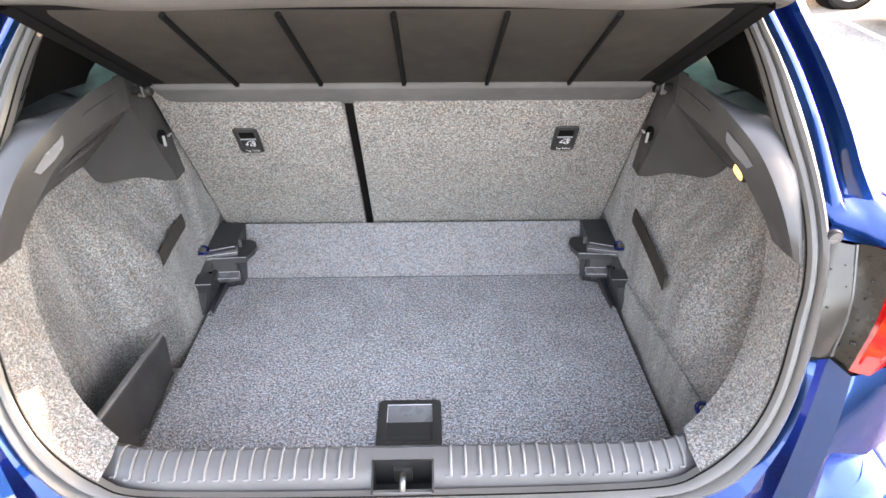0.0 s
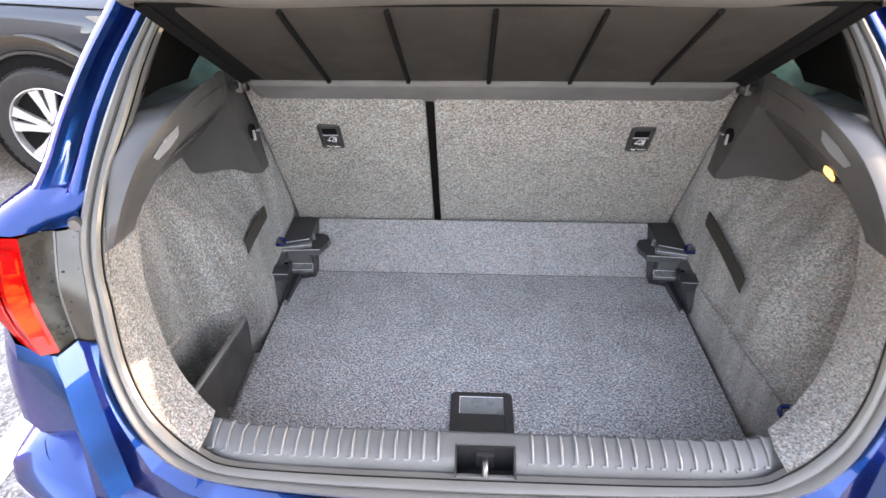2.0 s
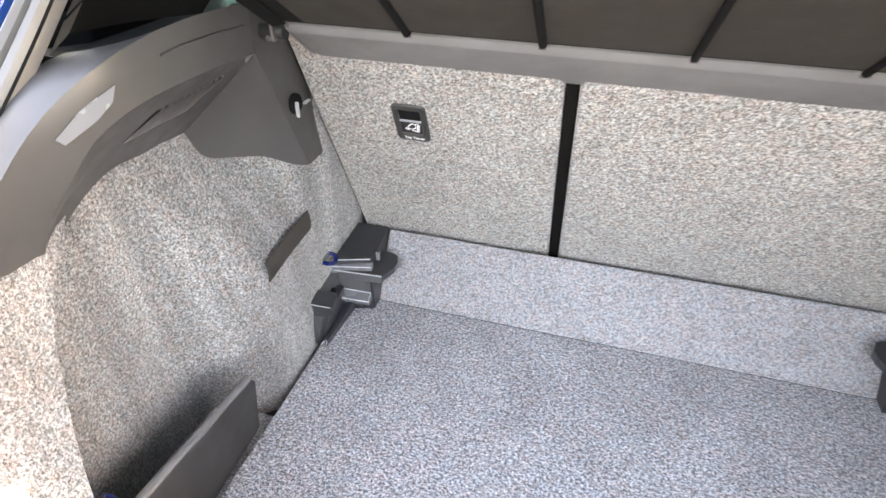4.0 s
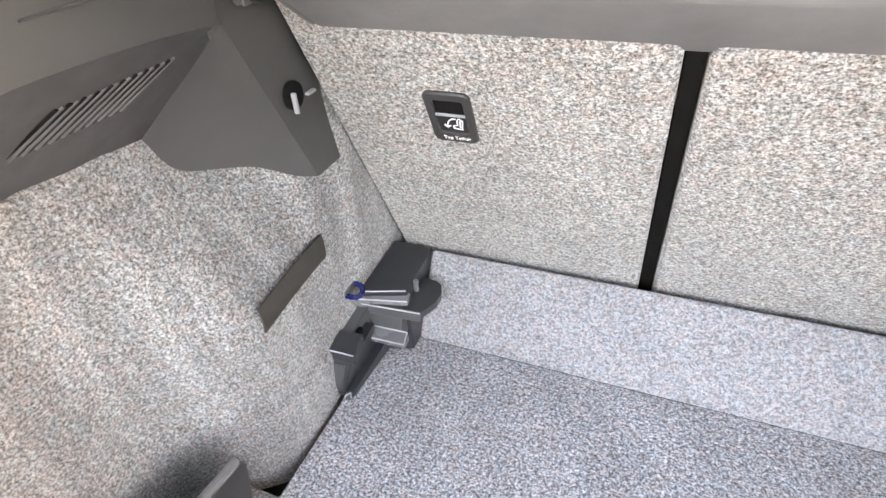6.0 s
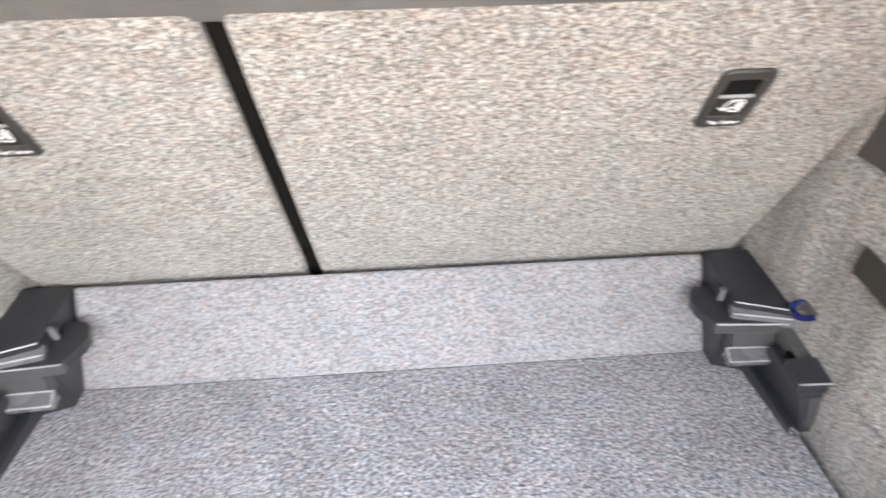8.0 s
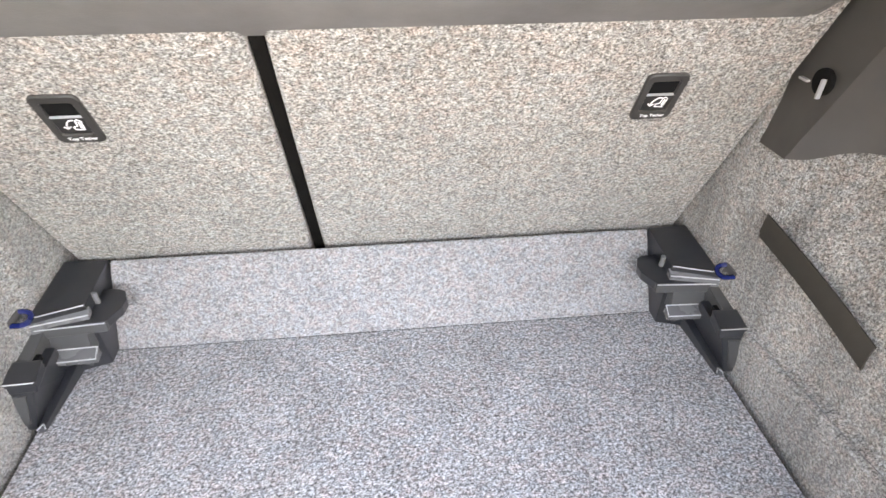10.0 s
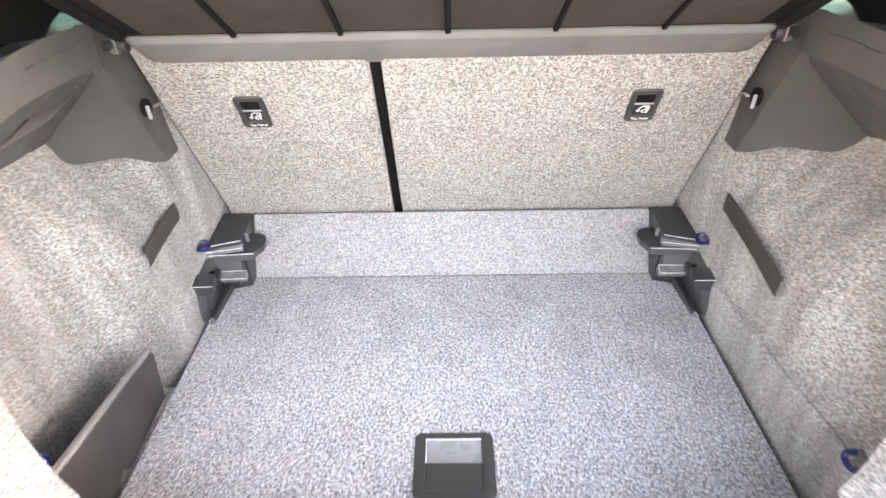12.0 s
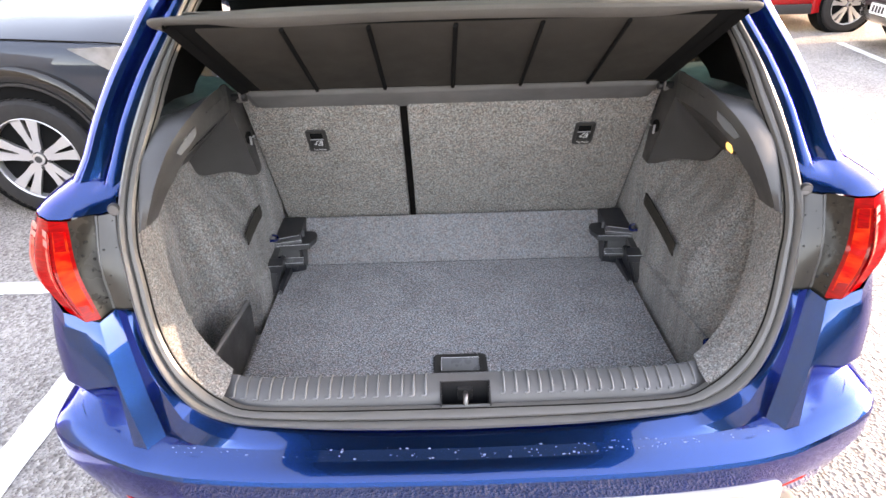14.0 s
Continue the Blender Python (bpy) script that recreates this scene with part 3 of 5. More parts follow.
            slot = part("vent_slot", tube([(-p.x, p.y, p.z) for p in (a + d * -0.0005, b + d * -0.0005)], 0.0028, 8), DARK, trim)
            e = Vector((0.0006, 0.006, 0))
            part("vent_slat", tube([(-p.x, p.y, p.z) for p in (a + e + d * 0.0005, b + e + d * 0.0015)], 0.0021, 6), TRIM_SOFT, slot)
    # pillar cover and dark quarter-window surround
    pil_in = smooth_line([(0.563, 0.512, 1.158), (0.548, 0.575, 1.226), (0.528, 0.625, 1.281), (0.478, 0.708, 1.375), (0.40, 0.762, 1.435)], n)
    pil_mid = [p + Vector((0.002, 0.03, 0.012)) for p in pil_in]
    pil_far = smooth_line([(0.601, 0.775, 1.135), (0.601, 0.776, 1.185), (0.600, 0.78, 1.27), (0.59, 0.80, 1.36), (0.54, 0.84, 1.43)], n)
    part("pillar_cover", loft([pil_in, pil_mid], 0.0, side), TRIM_SOFT, trim, "grey pillar cover strip")
    joint = [(side * (p.x - 0.0008), p.y - 0.0008, p.z) for p in (pil_in[2], pil_in[2].lerp(pil_mid[2], 0.5), pil_mid[2])]
    part("cover_joint", tube(joint, 0.0010, 6), DARK, trim)
    part("window_surround", loft([pil_mid, [a.lerp(b, 0.5) + Vector((0.012, 0, 0)) for a, b in zip(pil_mid, pil_far)], pil_far, [p + Vector((0.0, 0.30 * step01((p.z - 1.13) / 0.10), 0.0)) for p in pil_far]], 0.0, side), DARK, trim)
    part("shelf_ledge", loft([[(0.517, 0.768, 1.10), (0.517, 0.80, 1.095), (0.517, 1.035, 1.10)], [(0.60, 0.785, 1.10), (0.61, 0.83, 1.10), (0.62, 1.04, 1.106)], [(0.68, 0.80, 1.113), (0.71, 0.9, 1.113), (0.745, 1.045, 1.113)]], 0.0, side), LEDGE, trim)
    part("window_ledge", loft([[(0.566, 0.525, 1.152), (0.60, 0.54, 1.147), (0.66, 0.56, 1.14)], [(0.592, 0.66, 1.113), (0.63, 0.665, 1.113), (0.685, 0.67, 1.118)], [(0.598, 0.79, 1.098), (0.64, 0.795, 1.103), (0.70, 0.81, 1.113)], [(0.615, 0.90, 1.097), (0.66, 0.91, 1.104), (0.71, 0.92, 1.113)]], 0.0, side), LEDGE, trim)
    part("shelf_rest", loft([[(0.519, 0.725, 1.098), (0.518, 0.752, 1.098), (0.517, 0.80, 1.10), (0.52, 0.865, 1.04)], [(0.519, 0.725, 1.162), (0.519, 0.762, 1.157), (0.518, 0.80, 1.130), (0.518, 0.96, 1.09)]], 0.0, side), TRIM, trim)
    return trim


for s in (-1, 1):
    upper_trim(s)


def bag_hook(side):
    hook = thing("bag_hook", "small black folding bag hook with a pale tip", "hook", "bag hooks")
    x, y, z = 0.5125, 0.824, 1.006
    part("socket", moved(disc((side * x, y, z), 0.0155, 0.007, "x", 24, 0.002), Matrix.Identity(4)), DARK, hook)
    part("tongue", box(side * 0.5025, side * 0.508, y - 0.010, y - 0.0065, z - 0.017, z + 0.006, 0.001), LIGHT_GREY, hook, "pale tongue of the hook")
    part("mark", box(side * 0.5045, side * 0.510, y + 0.017, y + 0.032, z - 0.0065, z - 0.0035, 0.0006), LIGHT_GREY, hook)


def cargo_hook(side, y, z, label="blue plastic lashing eye on the side lining", x=None):
    hook = thing("cargo_hook", label, "hook", "lashing eyes")
    x = x or arch_x(y, z, side < 0)
    bend = [(x + 0.006, y + 0.007, z + 0.005), (x - 0.006, y + 0.011, z + 0.001), (x - 0.0135, y + 0.010, z - 0.002), (x - 0.0165, y + 0.001, z - 0.005), (x - 0.0135, y - 0.012, z - 0.004), (x + 0.006, y - 0.017, z)]
    part("eye", tube([(side * p.x, p.y, p.z) for p in smooth_line(bend, 20)], 0.0040, 8), BLUE_HOOK, hook)
    part("base_plate", box(side * (x - 0.0015), side * (x + 0.006), y - 0.019, y + 0.010, z - 0.006, z + 0.008, 0.002), TRIM_MID, hook)


def strap(side):
    """A flat elastic band against the felt."""
    if side < 0:
        line = [(0.53, 0.830, 0.799), (0.528, 0.785, 0.797), (0.5262, 0.74, 0.793), (0.5262, 0.693, 0.787)]
    else:
        line = [(0.531, 0.838, 0.796), (0.5255, 0.77, 0.790), (0.5235, 0.69, 0.780), (0.5235, 0.615, 0.766)]
    run = [Vector((min(arch_x(p.y, p.z, side < 0), 0.5285) + 0.006, p.y, p.z)) for p in smooth_line(line, 24)]
    lines = []
    for f in (-1, -0.4, 0.4, 1):
        lines.append([p + Vector((-0.009 - 0.003 * (1 - abs(f)), 0, 0.0178 * f)) for p in run])
    label = "dark elastic retaining strap on the felt lining"
    solid("retaining_strap", loft(lines, 0.0025, side), STRAP, label, "strap", "retaining straps")


for s in (-1, 1):
    bag_hook(s)
    cargo_hook(s, 0.872, 0.690)
    strap(s)
cargo_hook(1, 0.345, 0.704, "dark blue lashing eye beside the load sill", 0.518)
cargo_hook(-1, 0.351, 0.700, "dark blue lashing eye in the shaded side pocket", 0.553)

# ---- corner brackets ----
def corner_bracket(side):
    br = thing("corner_bracket", "stepped black plastic floor support in the seat corner", "bracket", "corner brackets")

    def P(name, bm, label="", mat=BRACKET):
        if side < 0:
            bmesh.ops.scale(bm, vec=(-1, 1, 1), verts=bm.verts[:])
        return part(name, bm, mat, br, label, 24, True)

    # A pale tube stands in for the glint along an edge.
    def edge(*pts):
        P("edge_glint", tube(pts, 0.0011, 6), "bright glint put along an edge of the support", BRACKET_GLINT)

    def wedge(name, low, high, z0, z1, label="", mat=BRACKET, bevel=0.0018):
        """A block between two outlines of (x, y), one at z0 and one at z1; a height may be a list, point by point."""
        bm = bmesh.new()
        zs0 = z0 if isinstance(z0, list) else [z0] * len(low)
        zs1 = z1 if isinstance(z1, list) else [z1] * len(high)
        lo = [bm.verts.new((*p, z)) for p, z in zip(low, zs0)]
        hi = [bm.verts.new((*p, z)) for p, z in zip(high, zs1)]
        bm.faces.new(lo[::-1]), bm.faces.new(hi)
        for i in range(len(lo)):
            j = (i + 1) % len(lo)
            bm.faces.new((lo[i], lo[j], hi[j], hi[i]))
        bmesh.ops.recalc_face_normals(bm, faces=bm.faces[:])
        bmesh.ops.bevel(bm, geom=bm.edges[:], offset=bevel, segments=2, profile=0.6, affect="EDGES")
        return P(name, bm, label, mat)

    top = [(0.4515, 0.906), (0.522, 0.883), (0.522, 1.012), (0.4535, 1.010)]
    wedge("top_block", [(0.4495, 0.903), (0.522, 0.880), (0.522, 1.014), (0.4515, 1.012)], top, 0.556, [0.6765, 0.6755, 0.682, 0.682])
    strip = [(0.447, 0.8965), (0.522, 0.8785), (0.522, 0.890), (0.449, 0.911)]
    wedge("edge_strip", [(0.446, 0.8945), (0.522, 0.8765), (0.522, 0.890), (0.449, 0.911)], strip, 0.650, [0.6640, 0.6640, 0.6695, 0.6695], "", BRACKET_LIT, 0.001)
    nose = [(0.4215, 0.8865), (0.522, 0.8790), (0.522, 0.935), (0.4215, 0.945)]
    wedge("nose_ledge", [(0.4225, 0.8855), (0.522, 0.8780), (0.522, 0.935), (0.4225, 0.945)], nose, 0.6395, 0.6560, "", BRACKET_HALF_LIT)
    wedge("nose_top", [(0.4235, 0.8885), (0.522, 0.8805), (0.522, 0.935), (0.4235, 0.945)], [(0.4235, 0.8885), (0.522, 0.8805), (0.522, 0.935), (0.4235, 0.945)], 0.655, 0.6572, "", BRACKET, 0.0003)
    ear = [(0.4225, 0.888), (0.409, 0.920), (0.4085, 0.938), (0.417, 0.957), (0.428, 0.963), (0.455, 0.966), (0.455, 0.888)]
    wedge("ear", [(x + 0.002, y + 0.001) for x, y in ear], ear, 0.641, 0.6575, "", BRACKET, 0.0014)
    wedge("upright_face", [(0.455, 0.878), (0.522, 0.872), (0.522, 0.940), (0.455, 0.940)], [(0.4565, 0.892), (0.522, 0.886), (0.522, 0.940), (0.4565, 0.940)], 0.600, 0.642, "upright face of the support in a half-lit, paler grey", BRACKET_HALF_LIT)
    wedge("foot", [(0.476, 0.896), (0.522, 0.892), (0.522, 0.960), (0.476, 0.940)], [(0.462, 0.884), (0.522, 0.880), (0.522, 0.960), (0.462, 0.955)], 0.5555, 0.606)
    tray = [(0.4430, 0.8620), (0.5080, 0.8595), (0.5060, 0.8790), (0.4450, 0.8815)]
    wedge("tray", [(x, y + 0.002) for x, y in tray], tray, 0.598, [0.6075, 0.6075, 0.6150, 0.6150], "small tray of the support in a lit, paler grey", BRACKET_LIT, 0.001)
    wedge("back_rib", [(0.512, 0.818), (0.531, 0.812), (0.531, 0.885), (0.512, 0.885)], [(0.507, 0.822), (0.526, 0.818), (0.524, 0.885), (0.507, 0.885)], 0.5565, [0.642, 0.642, 0.652, 0.652], "", BRACKET_HALF_LIT)
    slot = wedge("slot", [(0.5005, 0.832), (0.509, 0.832), (0.509, 0.848), (0.5005, 0.848)], [(0.5005, 0.832), (0.509, 0.832), (0.509, 0.848), (0.5005, 0.848)], 0.612, 0.640, "dark slot in the support", DARK, 0.0005)
    wedge("lower_cap", [(0.4825, 0.7875), (0.528, 0.7860), (0.530, 0.828), (0.4895, 0.829)], [(0.4815, 0.7905), (0.525, 0.7890), (0.527, 0.828), (0.4885, 0.829)], 0.628, [0.6440, 0.6440, 0.6480, 0.6480])
    wedge("lower_box", [(0.5095, 0.7830), (0.5325, 0.7815), (0.534, 0.890), (0.5080, 0.890)], [(0.4875, 0.7895), (0.531, 0.7880), (0.531, 0.870), (0.4945, 0.870)], 0.5565, 0.630)
    wedge("lower_inset", [(0.5125, 0.7815), (0.5255, 0.7808), (0.5255, 0.7850), (0.5125, 0.7850)], [(0.5000, 0.7865), (0.5175, 0.7855), (0.5175, 0.7900), (0.5000, 0.7900)], 0.570, 0.622, "", BRACKET_HALF_LIT, 0.0005)
    wedge("floor_lip", [(0.4955, 0.7790), (0.5060, 0.7765), (0.5100, 0.880), (0.4880, 0.895)], [(0.4975, 0.7820), (0.5060, 0.7800), (0.5100, 0.880), (0.4900, 0.890)], 0.5557, [0.5605, 0.5605, 0.5750, 0.5750], "", BRACKET, 0.0008)
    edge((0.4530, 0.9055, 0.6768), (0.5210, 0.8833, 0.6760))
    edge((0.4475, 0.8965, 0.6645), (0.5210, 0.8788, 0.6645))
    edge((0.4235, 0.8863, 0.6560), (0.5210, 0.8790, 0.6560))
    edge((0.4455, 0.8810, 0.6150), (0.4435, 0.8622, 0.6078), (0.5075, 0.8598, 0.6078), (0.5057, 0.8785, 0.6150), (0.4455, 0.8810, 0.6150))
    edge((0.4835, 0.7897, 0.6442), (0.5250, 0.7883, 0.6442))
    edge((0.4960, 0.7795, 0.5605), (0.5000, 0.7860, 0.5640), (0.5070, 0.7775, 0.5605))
    P("pin", disc((0.4480, 0.932, 0.668), 0.0042, 0.020, "z", 12, 0.001), "small pin on the support", BRACKET_LIT)


for s in (-1, 1):
    corner_bracket(s)

# ---- pocket divider ----
divider = thing("pocket_divider", "dark plastic divider panel standing before the side pocket", "divider panel")
outline = [(0.318, 0.704), (0.588, 0.668), (0.596, 0.655), (0.578, 0.566), (0.44, 0.558), (0.425, 0.575), (0.405, 0.5565), (0.318, 0.5565)]
part("panel", prism(outline, "x", -0.5215, -0.5135, 0.0015), DIVIDER, divider)
part("rim", tube([(-0.5175, 0.318, 0.7045), (-0.5175, 0.45, 0.6872), (-0.5175, 0.588, 0.669)], 0.0062, 10), GRIP, divider, "rounded paler top rim")

# ---- parcel shelf ----
shelf = thing("parcel_shelf", "dark parcel shelf tilted up, ribbed underside with a pale fabric edge", "parcel shelf")
H, T = Vector((0, 0.757, 1.139)), Vector((0, 0.502, 1.322))      # hinge line and rear edge, underside
along = (T - H).normalized()
up = Vector((0, -along.z, along.y)) if along.y > 0 else Vector((0, along.z, -along.y))


def on_shelf(x, f, d=0.0):
    p = H.lerp(T, f) + up * d
    return (x, p.y, p.z)


half = lambda f: 0.478 + 0.024 * f
rows = [[on_shelf(half(f) * k / 12, f) for k in range(-12, 13)] for f in (0.0, 0.2, 0.4, 0.6, 0.8, 1.0)]
part("board", loft(rows), DARK, shelf)


def field_row(f, d):
    w = half(f) - 0.045
    return [on_shelf(-w - 0.006, f, 0.001)] + [on_shelf(w * k / 12, f, d) for k in range(-12, 13)] + [on_shelf(w + 0.006, f, 0.001)]


part("raised_field", loft([field_row(f, d) for f, d in ((0.03, 0.001), (0.05, -0.005), (0.3, -0.005), (0.6, -0.005), (0.93, -0.005), (0.96, 0.001))]), SHELF, shelf)
for k in range(-2, 3):
    bm = tube([on_shelf(0.1535 * k, f, -0.006) for f in (0.035, 0.05, 0.5, 0.95)], 0.0052, 8, flat=0.8)
    rib = part("rib", bm, DARK, shelf)
    part("rib_end", tube([on_shelf(0.1535 * k - 0.0042, 0.03, -0.009), on_shelf(0.1535 * k + 0.0042, 0.03, -0.009)], 0.0018, 6), TRIM_SOFT, rib)
edge_line = smooth_line([(-0.512, 0.535, 1.313), (-0.534, 0.508, 1.327), (-0.50, 0.497, 1.333), (-0.25, 0.493, 1.340), (0, 0.492, 1.342), (0.25, 0.493, 1.340), (0.50, 0.497, 1.333), (0.534, 0.508, 1.327), (0.512, 0.535, 1.313)], 60)
lip = [[p + Vector((0, a, b)) * (1 - 0.62 * step01((abs(p.x) - 0.30) / 0.23)) for p in edge_line] for a, b in ((0.035, -0.034), (0.012, -0.022), (-0.003, -0.013), (-0.008, -0.006), (-0.008, 0.001), (-0.001, 0.008), (0.02, 0.004), (0.04, -0.012))]
part("fabric_edge", loft(lip), SHELF_TOP, shelf, "pale grey fabric-covered rear edge")
part("fabric_top", loft([[(x, 0.508, 1.342) for x in (-0.47, 0, 0.47)], [(x, 0.60, 1.284) for x in (-0.49, 0, 0.49)], [(x, 0.765, 1.158) for x in (-0.475, 0, 0.475)]], 0.002), SHELF_TOP, shelf)
for s in (-1, 1):
    bm = loft([[on_shelf(s * (half(f) - 0.012), f, -0.002) for f in (0, 0.5, 1)], [on_shelf(s * (half(f) + 0.006), f, -0.008) for f in (0, 0.5, 1)], [on_shelf(s * (half(f) + 0.006), f, 0.012) for f in (0, 0.5, 1)]], 0.0)
    part("side_edge", bm, DARK, shelf)
    part("hinge_pin", disc((s * 0.496, 0.772, 1.122), 0.010, 0.034, "x", 16, 0.002), BLACK, shelf, "black hinge pin with a bright screw")
    part("hinge_screw", disc((s * 0.4955, 0.762, 1.117), 0.004, 0.012, "y", 10), METAL, shelf, "bright screw")
band = prism([(0.838, 1.074), (0.846, 1.068), (0.90, 1.085), (0.88, 1.14), (0.775, 1.142), (0.766, 1.134), (0.772, 1.122)], "x", -0.472, 0.472, 0.003)
part("front_band", band, GREY_BAND, shelf, "grey plastic band at the shelf's hinge")
for s in (-1, 1):
    part("band_end", prism([(0.842, 1.072), (0.90, 1.086), (0.88, 1.139), (0.776, 1.140), (0.770, 1.128)], "x", s * 0.472, s * 0.484, 0.003), GREY_BAND, shelf)
    part("hinge_clip", box(s * 0.4885, s * 0.493, 0.757, 0.768, 1.112, 1.150, 0.002), METAL, shelf, "small bright hinge clip")

# ---- load sill ----
sill = thing("load_sill", "ribbed grey plastic load sill cover with a latch well", "sill cover")
SEC = [(0.288, 0.557), (0.284, 0.690), (0.279, 0.708), (0.268, 0.7175), (0.252, 0.716), (0.232, 0.7085), (0.2225, 0.700), (0.216, 0.684), (0.214, 0.66), (0.235, 0.64)]


def sill_piece(x0, x1, sec, sweep=0.0):
    n = 9
    lines = []
    for k in range(n):
        x = x0 + (x1 - x0) * k / (n - 1)
        e = max(0.0, abs(x) - 0.36) / 0.10
        lines.append([(x, y + 0.014 * e * e, z + 0.002 * e) for y, z in sec])
    return loft(lines, 0.0)


part("cover", sill_piece(-0.467, -0.046, SEC), SILL, sill)
part("cover", sill_piece(0.046, 0.467, SEC), SILL, sill)
part("cover_bridge", sill_piece(-0.046, 0.046, SEC[:4] + [(0.2475, 0.7155)]), SILL, sill)
part("cover_front", sill_piece(-0.046, 0.046, [(0.2065, 0.694), (0.2035, 0.690), (0.203, 0.66)]), SILL, sill)
for s in (-1, 1):
    part("end_cap", box(s * 0.4655, s * 0.468, 0.240, 0.302, 0.60, 0.708, 0.001), SILL, sill)
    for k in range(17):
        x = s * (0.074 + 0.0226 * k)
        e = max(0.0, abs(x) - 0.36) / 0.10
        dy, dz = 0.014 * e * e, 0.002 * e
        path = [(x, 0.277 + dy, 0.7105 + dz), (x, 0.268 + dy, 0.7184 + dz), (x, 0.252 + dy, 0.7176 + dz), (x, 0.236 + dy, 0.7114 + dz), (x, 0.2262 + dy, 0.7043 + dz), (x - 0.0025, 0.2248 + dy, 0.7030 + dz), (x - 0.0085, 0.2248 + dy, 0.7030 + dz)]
        # The pale rod and its sideways foot trace the highlight on each rib.
        part("rib", tube(path, 0.0025, 8), RIB_HIGHLIGHT, sill)
well = part("latch_well", prism([(0.2475, 0.716), (0.2475, 0.655), (0.204, 0.645), (0.204, 0.648), (0.2445, 0.658), (0.2445, 0.716)], "x", -0.046, 0.046), BLACK, sill, "black latch well")
for s in (-1, 1):
    part("well_side", prism([(0.2475, 0.7165), (0.205, 0.695), (0.204, 0.645), (0.2475, 0.655)], "x", s * 0.0445, s * 0.0475), BLACK, well)
part("striker", tube(smooth_line([(0.0, 0.240, 0.690), (0.0, 0.226, 0.703), (0.0, 0.213, 0.697), (0.0, 0.208, 0.680), (0.0, 0.208, 0.655)], 16), 0.0048, 10), METAL, well, "worn steel striker")
part("striker_plate", box(-0.014, 0.014, 0.236, 0.2445, 0.675, 0.705, 0.002), BLACK, well)

# ---- boot lamp ----
lamp = thing("boot_lamp", "lit amber boot lamp set into the dark trim", "lamp")
LAMP_TOP, LAMP_END = Vector((0.5745, 0.583, 1.0465)), Vector((0.5600, 0.528, 1.0480))
lamp_along = (LAMP_END - LAMP_TOP).normalized()
lamp_out = Vector((-0.66, -0.27, 0.05))
lamp_out = (lamp_out - lamp_along * lamp_out.dot(lamp_along)).normalized()
lamp_across = lamp_along.cross(lamp_out)


def lozenge(grow, sink, rise):
    """A six-sided lens outline, bevelled towards the boot."""
    length = (LAMP_END - LAMP_TOP).length
    flat = [(0.04, -0.003), (0.12, -0.006), (0.62, -0.007), (0.98, -0.0028), (0.98, 0.003), (0.42, 0.0066), (0.08, 0.0055)]
    bm = bmesh.new()
    rings = []
    for inset, depth in ((0.0, sink), (0.0, rise * 0.6), (0.0018, rise)):
        ring_pts = []
        for u, v in flat:
            u2, v2 = 0.5 + (u - 0.5) * (1 + grow - inset / length * 2), v * (1 + grow) * (1 - inset / 0.0095)
            ring_pts.append(bm.verts.new(LAMP_TOP + lamp_along * (u2 * length) + lamp_across * v2 + lamp_out * depth))
        rings.append(ring_pts)
    for lo, hi in zip(rings, rings[1:]):
        for k in range(len(lo)):
            bm.faces.new((lo[k], lo[(k + 1) % len(lo)], hi[(k + 1) % len(lo)], hi[k]))
    bm.faces.new(rings[-1]), bm.faces.new(rings[0][::-1])
    return bm


part("lens", lozenge(0.0, -0.004, 0.0045), LAMP_GLOW, lamp)
part("bezel", lozenge(0.16, -0.010, 0.0015), BLACK, lamp)

# ---- the blue hatchback round the boot ----
car = thing("hatchback_car", "glossy blue hatchback with its tailgate raised, wet with rain", "car")
# outer edge of the rubber seal, from the middle of the sill to the roof
OUTER = [(0.0, 0.180, 0.660), (0.20, 0.183, 0.663), (0.345, 0.188, 0.671), (0.43, 0.193, 0.680), (0.495, 0.204, 0.703), (0.540, 0.225, 0.745), (0.572, 0.252, 0.800), (0.596, 0.290, 0.880), (0.609, 0.328, 0.955), (0.614, 0.358, 1.015), (0.613, 0.400, 1.066), (0.608, 0.455, 1.122), (0.598, 0.500, 1.170), (0.578, 0.553, 1.228), (0.552, 0.606, 1.284), (0.505, 0.688, 1.375), (0.43, 0.745, 1.437), (0.28, 0.772, 1.466), (0.0, 0.780, 1.474)]
N = 96
out_line = smooth_line(OUTER, N)
in_line = smooth_line([(0.0, 0.203, 0.694), (0.25, 0.204, 0.695), (0.40, 0.207, 0.701)] + INNER, N)


def near_point(line, p):
    return min(line, key=lambda q: (q - p).length)


def both(points):
    """The mirrored line from the left end to the right end."""
    return [Vector((-p.x, p.y, p.z)) for p in points[::-1]] + list(points[1:])


# The seal: a fat bead outside and a thinner lip inside, with a groove between.
def seal_skin():
    rows = []
    prof = [(1.00, 0.016), (0.98, 0.004), (0.88, -0.010), (0.72, -0.0145), (0.58, -0.010), (0.52, -0.001), (0.46, -0.007), (0.34, -0.011), (0.18, -0.009), (0.04, 0.0), (0.0, 0.012)]
    for f, d in prof:
        row = []
        for p in out_line:
            q = near_point(in_line, p)
            row.append(q.lerp(p, f) + Vector((0, d * 0.85, -d * 0.3)))
        rows.append(both(row))
    return loft(rows)


seal_strip = part("door_seal", seal_skin(), RUBBER, car, "grey rubber seal round the boot opening")
for f, d, r in ((0.52, -0.0016, 0.0016), (0.05, -0.0018, 0.0013)):
    run = [near_point(in_line, p).lerp(p, f) + Vector((0, d * 0.85, -d * 0.3)) for p in out_line]
    part("seal_groove", tube(smooth_line(both(run), 260), r, 6), DARK, seal_strip, "dark groove in the seal")


